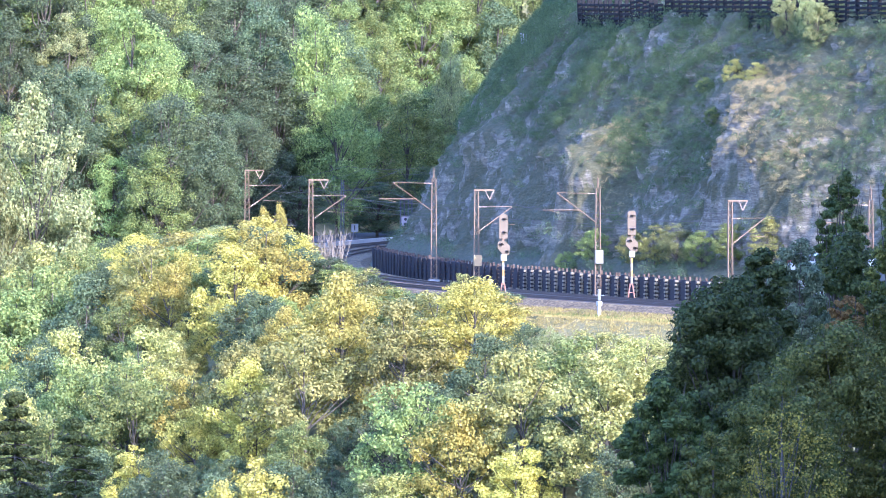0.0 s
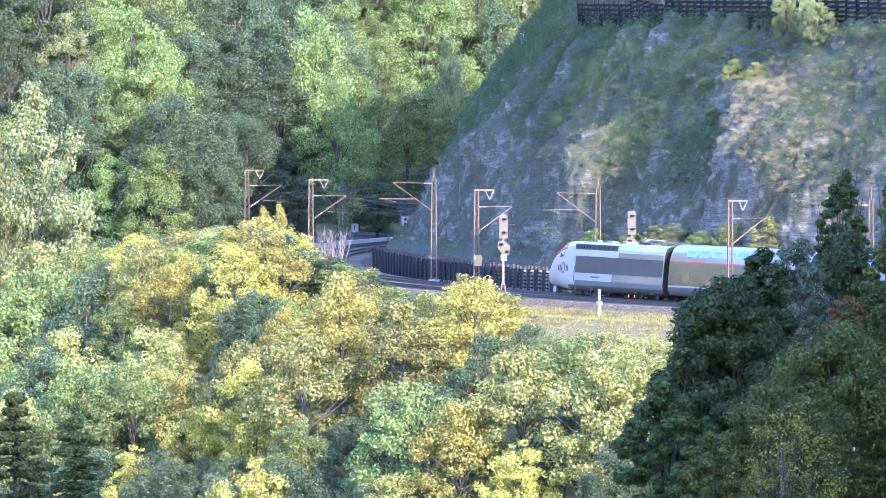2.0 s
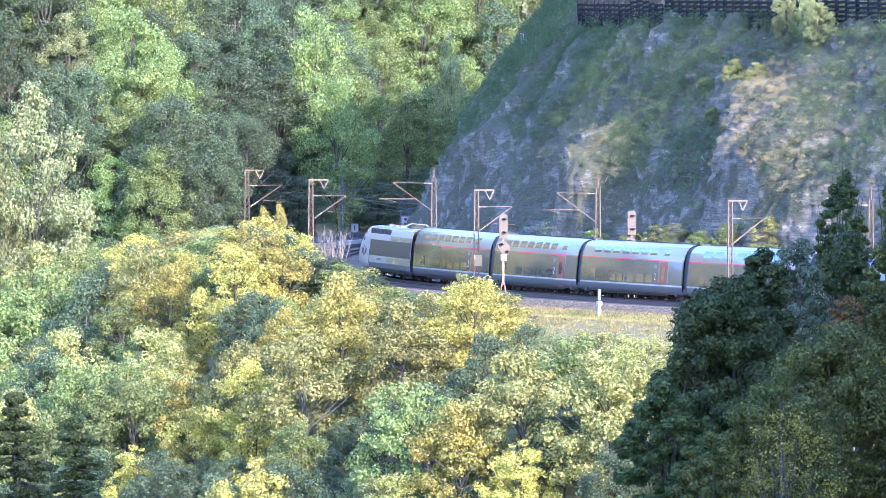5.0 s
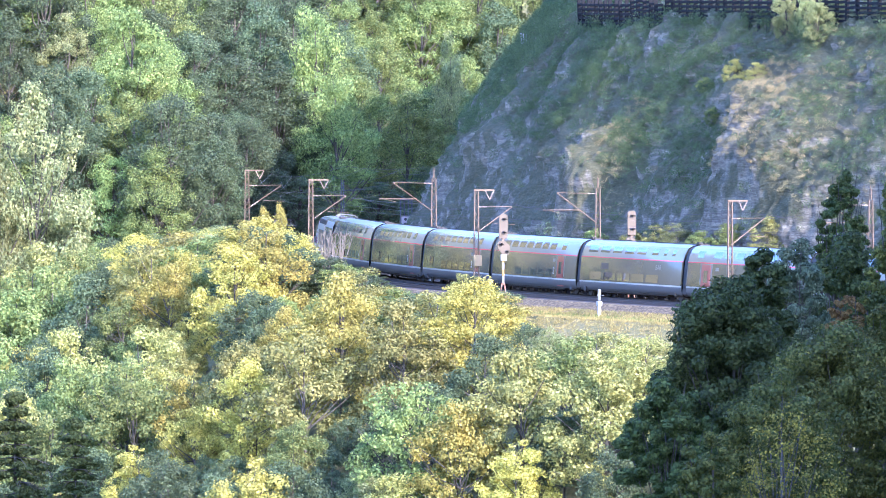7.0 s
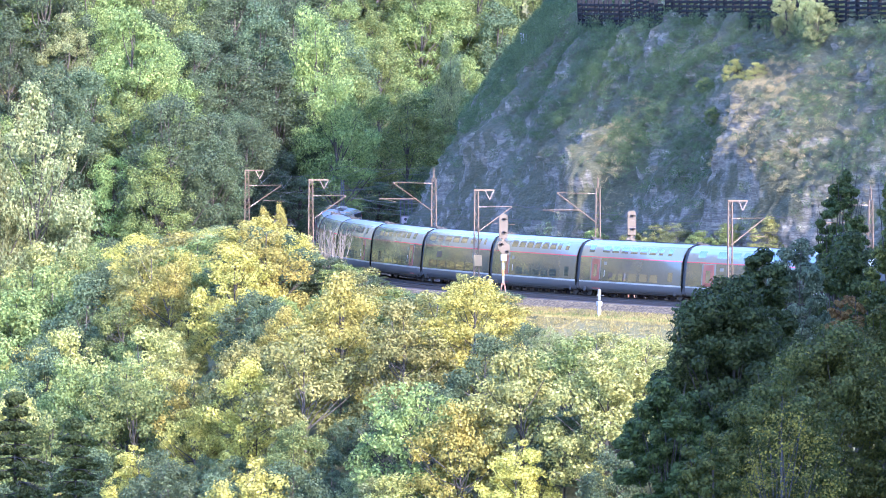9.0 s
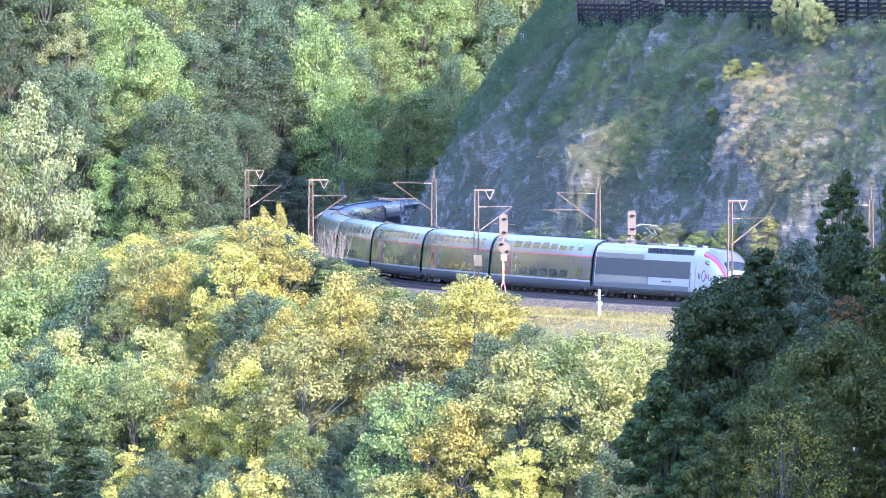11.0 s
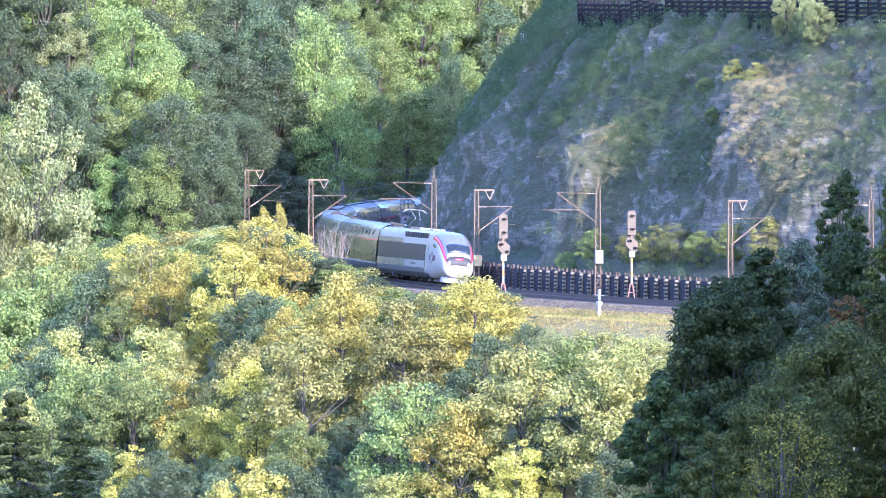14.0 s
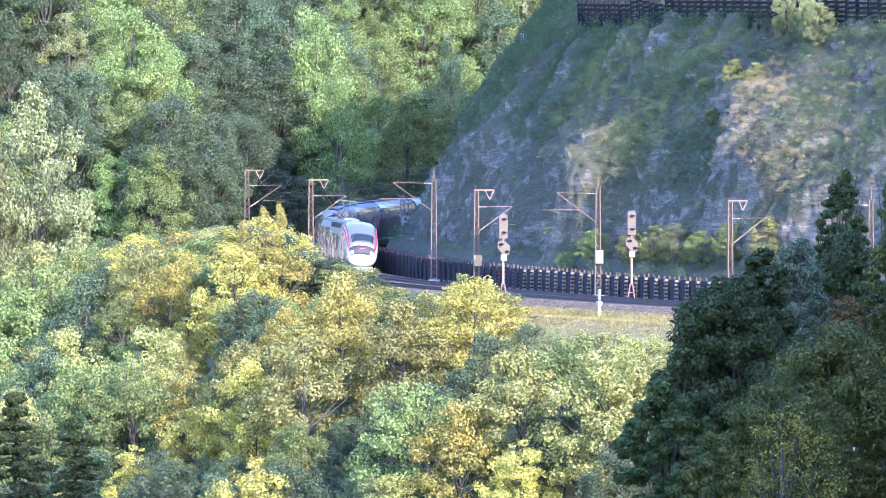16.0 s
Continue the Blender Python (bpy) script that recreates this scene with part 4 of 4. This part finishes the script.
SCREEN = material("dark_windscreen", 0.06)[0]
SCREEN.node_tree.nodes["Principled BSDF"].inputs["Base Color"].default_value = (0.02, 0.025, 0.03, 1)
LAMP = material("clear_lamp_glass", 0.1)[0]
LAMP.node_tree.nodes["Principled BSDF"].inputs["Base Color"].default_value = (0.9, 0.9, 0.85, 1)

SECTION = [(1.22, 0.42), (1.38, 0.72), (1.43, 1.00), (1.44, 1.12), (1.45, 2.0), (1.44, 2.88), (1.43, 2.96), (1.35, 3.40), (1.22, 3.75), (1.05, 3.98), (0.72, 4.18), (0.35, 4.27), (0.0, 4.30)]
BANDS = [3, 3, 2, 1, 1, 4, 0, 0, 0, 5, 5, 5]
PAINTS = [GREY, DARK, LINE_WHITE, SKIRT, RED, ROOF]


def wall_y(z):
    return float(np.interp(z, [p[1] for p in SECTION], [p[0] for p in SECTION]))


def shell(x0, x1, shrink=0.0):
    prof = SECTION + [(-a, b) for a, b in SECTION[-2::-1]]
    bands = BANDS + BANDS[::-1] + [3]
    n = len(prof)
    xs = [x0, x0 + 0.12, x1 - 0.12, x1]
    verts = [(x, a * (0.97 if i in (0, 3) else 1.0), b) for i, x in enumerate(xs) for a, b in prof]
    faces, idx = [], []
    for i in range(3):
        for j in range(n):
            faces.append((i * n + j, (i + 1) * n + j, (i + 1) * n + (j + 1) % n, i * n + (j + 1) % n))
            idx.append(bands[j])
    faces += [tuple(range(n))[::-1], tuple(range(3 * n, 4 * n))]
    idx += [1, 1]
    return verts, faces, idx


def slab(x0, x1, z0, z1, side, proud=0.012, rows=3):
    """A pane or door leaf lying on the curved coach side."""
    zs = np.linspace(z0, z1, rows + 1)
    v = [(x, side * (wall_y(z) + p), float(z)) for p in (proud, -0.03) for z in zs for x in (x0, x1)]
    k = 2 * (rows + 1)
    f = []
    for i in range(rows):
        f += [(2 * i, 2 * i + 1, 2 * i + 3, 2 * i + 2)]
        f += [(2 * i, 2 * i + 2, k + 2 * i + 2, k + 2 * i), (2 * i + 1, k + 2 * i + 1, k + 2 * i + 3, 2 * i + 3)]
    f += [(0, k, k + 1, 1), (2 * rows, 2 * rows + 1, k + 2 * rows + 1, k + 2 * rows)]
    if side < 0:
        f = [q[::-1] for q in f]
    return v, f


def on_side(name, thing_, x0, x1, z0, z1, mat, label="", proud=0.012):
    made = None
    for side in (1, -1):
        made = part(name, mesh_from(name, *slab(x0, x1, z0, z1, side, proud), mat), None, thing_, label)
    return made


def bogie(parent, x, axles=1.5):
    b = part("bogie", box(box(bmesh.new(), x - 1.7, x + 1.7, -1.15, 1.15, 0.42, 0.78, 0.06), x - 0.5, x + 0.5, -1.28, 1.28, 0.5, 0.95, 0.05), GEAR, parent)
    for dx in (-axles, axles):
        for y in (-0.75, 0.75):
            bm = bmesh.new()
            bar(bm, (x + dx, y - 0.065, 0.46), (x + dx, y + 0.065, 0.46), 0.92, 0.90, 20)
            part("wheel", bm, GEAR, b)
        part("axle_box", box(box(bmesh.new(), x + dx - 0.22, x + dx + 0.22, 0.95, 1.3, 0.3, 0.66, 0.04), x + dx - 0.22, x + dx + 0.22, -1.3, -0.95, 0.3, 0.66, 0.04), GEAR, b)


def lettering(text, x, z, size, parent, mat):
    for side in (1, -1):
        cu = bpy.data.curves.new("number", "FONT")
        cu.body, cu.size, cu.extrude = text, size, 0.004
        cu.align_x = "CENTER"
        cu.materials.append(mat)
        ob = new("lettering", cu)
        ob.parent = parent
        y = wall_y(z + size / 3) + 0.008
        ob.matrix_local = Matrix(((-side, 0, 0, x), (0, 0, side, side * y), (0, 1, 0, z), (0, 0, 0, 1)))


def coach(length, door_at, number, bar_car=False):
    """door_at: share of the length from the front end."""
    half = length / 2
    t = thing("railway_coach", "grey double-deck bar coach of a high-speed train" if bar_car else "grey double-deck railway coach with a red door", "train", group="coaches of the train")
    v, f, i = shell(-half + 0.33, half - 0.33)
    part("body", mesh_from("body", v, f, PAINTS, True, i), None, t)
    front = lambda u: half - u * length
    # upper deck
    spots = [(0.13 + 0.088 * k, 0.065) for k in range(7)] + [(0.79, 0.05)]
    if door_at < 0.5:
        spots = [(0.09, 0.05)] + [(0.22 + 0.088 * k, 0.065 if k < 6 else 0.04) for k in range(8)]
    if bar_car:
        spots = [(0.08 + 0.115 * k, 0.085) for k in range(5)] + [(0.68, 0.06), (0.79, 0.03), (0.87, 0.03)]
    for u, w in spots:
        on_side("window", t, front(u + w), front(u), 3.30, 3.80, PANE)
    # lower deck
    low = [(0.29 + 0.088 * k, 0.066) for k in range(5)]
    if door_at < 0.5:
        low = [(0.30 + 0.098 * k, 0.072) for k in range(5)]
    if bar_car:
        low = [(0.11 + 0.135 * k, 0.115) for k in range(5)]
    for u, w in low:
        on_side("window", t, front(u + w), front(u), 1.24, 1.80, PANE)
    u = 0.12 if door_at > 0.5 else 0.86
    if not bar_car:
        on_side("service_window", t, front(u + 0.045), front(u), 1.35, 2.05, PANE)
        on_side("door_frame", t, front(door_at + 0.082), front(door_at - 0.012), 0.50, 2.86, GREY, "light grey door surround", 0.006)
        on_side("door", t, front(door_at + 0.07), front(door_at), 0.52, 2.80, DOOR_RED, "red entrance door", 0.03)
        on_side("door_window", t, front(door_at + 0.05), front(door_at + 0.02), 1.45, 2.35, PANE, "", 0.04)
        lettering(number, front(door_at - 0.04 if door_at > 0.5 else door_at + 0.12), 1.45, 0.75, t, LINE_WHITE)
        on_side("sign_plate", t, front(door_at - 0.03 if door_at > 0.5 else door_at + 0.135), front(door_at - 0.055 if door_at > 0.5 else door_at + 0.11), 2.35, 2.6, GREY)
    else:
        lettering("BAR", front(0.76), 2.2, 0.55, t, GREY)
        on_side("poster", t, front(0.29), front(0.22), 2.05, 2.50, CREAM, "pale orange square decal")
    part("underframe", box(bmesh.new(), -half + 3.2, half - 3.2, -1.12, 1.12, 0.30, 0.6, 0.05), GEAR, t)
    part("gangway", mesh_from("gangway", *(lambda q: ([(x, a * 0.9, 0.3 + b * 0.915) for x, a, b in q[0]], q[1]))(shell(-half - 0.36, -half + 0.36)), RUBBER), None, t, "black bellows between coaches")
    part("roof_cable", bar(bar(bmesh.new(), (-half, -0.35, 4.33), (half, -0.35, 4.33), 0.07), (-half + 0.3, 0, 4.36), (-half - 0.3, 0, 4.36), 0.16), GEAR, t)
    part("end_fitting", box(box(bmesh.new(), -half - 0.3, -half + 0.3, -0.4, 0.4, 4.22, 4.40, 0.03), -half - 0.2, -half + 0.15, 0.15, 0.5, 4.3, 4.48, 0.02), GEAR, t)
    bogie(t, -half)
    return t


BODY_SIDE = [(1.22, 0.42), (1.40, 0.72), (1.45, 1.12), (1.45, 1.55), (1.45, 2.2), (1.44, 2.95), (1.40, 3.45), (1.28, 3.80), (0.95, 4.02), (0.5, 4.09), (0.0, 4.10)]
OUTLINE = [(0.0, 0.42)] + [(a + (c - a) * q / 8, b + (d - b) * q / 8) for (a, b), (c, d) in zip(BODY_SIDE, BODY_SIDE[1:]) for q in range(8)] + [(0.0, 4.10)]
BODY_ANGLE = [math.atan2(a, b - 2.26) for a, b in OUTLINE[::-1]]
BODY_REACH = [math.hypot(a, b - 2.26) for a, b in OUTLINE[::-1]]
NOSE_U = (0.0, 0.08, 0.25, 0.5, 0.95, 1.6, 2.4, 3.3, 4.4)
NOSE_TOP = (1.45, 1.85, 2.20, 2.55, 3.02, 3.52, 3.86, 4.04, 4.10)
NOSE_W = (0.95, 1.10, 1.21, 1.29, 1.37, 1.42, 1.44, 1.45, 1.45)
NOSE_BOT = (0.62, 0.52, 0.48, 0.46, 0.44, 0.42, 0.42, 0.42, 0.42)


def nose(u, a, grow=0.0):
    """The front's skin: u metres behind the tip, a degrees round from the top."""
    top, w, bot = (float(np.interp(u, NOSE_U, k)) for k in (NOSE_TOP, NOSE_W, NOSE_BOT))
    zc, hh = (top + bot) / 2, (top - bot) / 2 + grow
    e = float(np.interp(u, (0, 4.4), (0.78, 0.60)))
    sa, ca = math.sin(radians(a)), math.cos(radians(a))
    y, z = (w + grow) * math.copysign(abs(sa) ** e, sa), hh * math.copysign(abs(ca) ** e, ca)
    # towards the cab's back the skin runs over into the section of the body
    k = float(smooth(1.6, 4.2, u))
    reach = float(np.interp(math.atan2(abs(y), z), BODY_ANGLE, BODY_REACH)) + grow
    size = math.hypot(y, z)
    f = 1 - k + k * reach / size
    return (-u + grow * 0.5, y * f, zc + z * f)


def nose_patch(tip, us, angles, grow):
    v = [tuple(Vector(nose(u, a, g)) + Vector((tip, 0, 0))) for g in (grow, -0.02) for u in us for a in angles]
    n, m = len(us), len(angles)
    f = [(i * m + j, i * m + j + 1, (i + 1) * m + j + 1, (i + 1) * m + j) for i in range(n - 1) for j in range(m - 1)]
    k = n * m
    edge = [i * m for i in range(n)] + [(n - 1) * m + j for j in range(1, m)] + [i * m + m - 1 for i in range(n - 2, -1, -1)] + [j for j in range(m - 2, 0, -1)]
    f += [(a, b, b + k, a + k) for a, b in zip(edge, edge[1:] + edge[:1])]
    return v, f


def power_car(length, raised):
    half = length / 2
    t = thing("power_car", "white-nosed high-speed power car with red stripes on the track", "train")
    # the box behind the nose
    side = BODY_SIDE
    bands = [3, 2, 2, 2, 2, 2, 2, 0, 5, 5]
    prof = side + [(-a, b) for a, b in side[-2::-1]]
    order = bands + bands[::-1] + [3]
    n = len(prof)
    xs = (-half + 0.33, -half + 0.45, half - 5.2, half - 4.3)
    v = [(x, a, b) for x in xs for a, b in prof]
    f, idx = [], []
    for i in range(3):
        for j in range(n):
            f.append((i * n + j, (i + 1) * n + j, (i + 1) * n + (j + 1) % n, i * n + (j + 1) % n))
            idx.append(order[j])
    f.append(tuple(range(n))[::-1])
    idx.append(1)
    part("body", mesh_from("body", v, f, PAINTS, True, idx), None, t)
    us, an = list(np.linspace(0, 1, 12) ** 1.8 * 4.4), list(np.arange(-180, 181, 9))
    verts = [tuple(Vector(nose(u, a)) + Vector((half, 0, 0))) for u in us for a in an]
    m = len(an)
    faces = [(i * m + j, i * m + j + 1, (i + 1) * m + j + 1, (i + 1) * m + j) for i in range(len(us) - 1) for j in range(m - 1)] + [tuple(range(m - 1))[::-1]]
    front = part("nose", mesh_from("nose", verts, faces, LINE_WHITE, True), None, t, "smooth white nose")
    grid = lambda u0, u1, k: [float(q) for q in np.linspace(u0, u1, k)]
    part("front_mask", mesh_from("front_mask", *nose_patch(half, grid(0.30, 3.7, 13), grid(-50, 50, 13), 0.012), MASK, True), None, front, "mid-grey mask round the windscreen")
    part("windscreen", mesh_from("windscreen", *nose_patch(half, grid(0.52, 1.15, 6), grid(-36, 36, 11), 0.03), SCREEN, True), None, front, "large dark windscreen")
    part("lower_mask", mesh_from("lower_mask", *nose_patch(half, grid(0.012, 0.26, 6), grid(-56, 56, 13), 0.014), BLACK, True), None, front, "black lower front panel")
    for q in (-1, 1):
        part("red_stripe", mesh_from("red_stripe", *nose_patch(half, grid(0.14, 3.7, 13), sorted((q * 51, q * 56, q * 62)), 0.02), RED, True), None, front, "red stripe")
        part("headlight", mesh_from("headlight", *nose_patch(half, grid(0.03, 0.10, 3), sorted((q * 34, q * 43, q * 52)), 0.03), LAMP, True), None, front, "clear headlight")
        part("cab_window", mesh_from("cab_window", *nose_patch(half, grid(2.55, 3.25, 3), sorted((q * 69, q * 74, q * 79)), 0.012), PANE, True), None, front)
    part("badge", mesh_from("badge", *nose_patch(half, grid(0.12, 0.19, 2), grid(-12, 12, 4), 0.03), RED, True), None, front, "small red badge")
    part("wiper", bar(bmesh.new(), Vector(nose(0.5, -20, 0.06)) + Vector((half, 0, 0)), Vector(nose(0.95, 6, 0.05)) + Vector((half, 0, 0)), 0.03), BLACK, front)
    bm = bmesh.new()
    for i in range(9):
        a0 = -80 + 20 * i
        ends = [(half - 1.35 + 1.1 * math.cos(radians(q)), 1.12 * math.sin(radians(q)), 0.32) for q in (a0, a0 + 20)]
        bar(bm, *ends, 0.06, 0.44)
    part("snow_plough", bm, LINE_WHITE, t, "pale rounded plough under the nose")
    # side markings on both sides
    for sgn in (1, -1):
        y = sgn * 1.455
        def plate(name, x0, x1, z0, z1, mat, label="", deep=0.02):
            return part(name, box(bmesh.new(), x0, x1, y - 0.03, y + deep * sgn, z0, z1), mat, t, label)
        plate("dark_panel", -half + 0.5, half - 5.6, 1.65, 2.92, PANEL, "dark blue-grey side panel")
        plate("grey_panel", -half + 0.5, half - 13.5, 2.94, 3.3, GREY)
        plate("lower_panel", -half + 0.5, half - 5.7, 0.72, 1.08, SKIRT)
        plate("rear_panel", -half + 0.5, half - 12.5, 1.09, 1.64, GREY, "grey-beige rear side panel", 0.012)
        plate("cab_door", half - 5.35, half - 4.65, 0.95, 2.95, LINE_WHITE, "white cab door")
        plate("handrail", half - 5.48, half - 5.42, 1.0, 2.1, GEAR)
        plate("lettering_bar", half - 10.2, half - 8.6, 1.32, 1.44, SKIRT, "small grey lettering bar")
        for i in range(14):
            x0 = half - 5.3 - i * 0.56
            part("roof_louvre", box(bmesh.new(), x0 - 0.44, x0, sgn * 1.20, sgn * 1.43, 3.42, 3.84, 0.02), BLACK, t, "black ventilation louvre")
        # ring-shaped emblem drawn as plain strokes
        bm = bmesh.new()
        rows = []
        for i in range(24):
            a0 = radians(15 * i)
            rows.append([bm.verts.new((half - 3.3 + k * 0.75 * math.cos(a0), sgn * yy, 1.95 + k * math.sin(a0))) for k, yy in ((0.36, 1.44), (0.36, 1.475), (0.43, 1.475), (0.43, 1.44))])
        for p, q in zip(rows, rows[1:] + rows[:1]):
            for k in range(4):
                bm.faces.new((p[k], q[k], q[(k + 1) % 4], p[(k + 1) % 4]))
        part("emblem_ring", bm, PLUM, t, "plain dark plum emblem ring")
        for x0 in (-0.85, -0.62, 0.55, 0.85):
            part("emblem_bar", bar(bmesh.new(), (half - 3.3 + x0, sgn * 1.455, 1.72), (half - 3.3 + x0, sgn * 1.455, 2.15), 0.05), PLUM, t, "plain dark plum emblem bar")
    part("underframe", box(bmesh.new(), -half + 1.2, half - 6.0, -1.1, 1.1, 0.3, 0.62, 0.05), GEAR, t)
    for x0, x1, wide, top in ((9.5, 8.4, 0.3, 4.22), (6.6, 6.3, 0.2, 4.25), (12.5, 11.8, 0.5, 4.25)):
        part("roof_box", box(bmesh.new(), half - x0, half - x1, -wide, wide, 4.06, top, 0.03), GREY, t)
    part("roof_cable", bar(bar(bmesh.new(), (-half, -0.3, 4.34), (-half + 4.0, -0.3, 4.34), 0.08), (-half + 4.0, -0.3, 4.34), (-half + 5.0, -0.3, 4.15), 0.08), GREY, t)
    bogie(t, half - 7.0)
    bogie(t, -half + 3.9)
    x = half - 16.0
    bm = bmesh.new()
    box(bm, x - 1.0, x + 0.9, -0.55, 0.55, 4.10, 4.26, 0.03)
    panto = part("pantograph", bm, GEAR, t, "raised pantograph" if raised else "folded pantograph")
    bm = bmesh.new()
    knee, head = ((x + 0.9, 4.9), (x - 0.3, 5.55)) if raised else ((x + 0.9, 4.34), (x - 0.9, 4.42))
    for y in (-0.35, 0.35):
        bar(bm, (x - 0.7, y, 4.25), (knee[0], y * 0.5, knee[1]), 0.07)
        bar(bm, (knee[0], y * 0.5, knee[1]), (head[0], y, head[1]), 0.05)
    part("arm", bm, GREY, panto)
    bm = bmesh.new()
    for dx in (-0.2, 0.2):
        bar(bm, (head[0] + dx, -0.62, head[1] + 0.06), (head[0] + dx, 0.62, head[1] + 0.06), 0.06)
        for q in (-1, 1):
            bar(bm, (head[0] + dx, q * 0.62, head[1] + 0.06), (head[0] + dx, q * 0.98, head[1] - 0.18), 0.05)
    part("collector_head", bm, GREY, panto)
    return t


CARS = []
for i, length in enumerate(LENGTHS):
    if i in (0, 9):
        CARS.append(power_car(length, i == 9))
    else:
        CARS.append(coach(length, 0.77 if i < 5 else 0.14, "2" if i < 5 else "1", i == 5))


def car_pose(s, turned):
    m = line_frame(s, 0.0) @ pose(0, 0, 0, 5.0, -math.degrees(math.atan(GRADE)))
    return m @ pose(0, 0, 0, 0, 0, 180) if turned else m


def motions():
    """The train runs up the line at an even speed."""
    behind = 0.0
    for k, (car, length) in enumerate(zip(CARS, LENGTHS)):
        mid = behind + length / 2
        behind += length
        walk(car, [(t / 2, car_pose(S_NOSE + SPEED * t / 2 - mid, k == 9)) for t in range(33)])


motions()
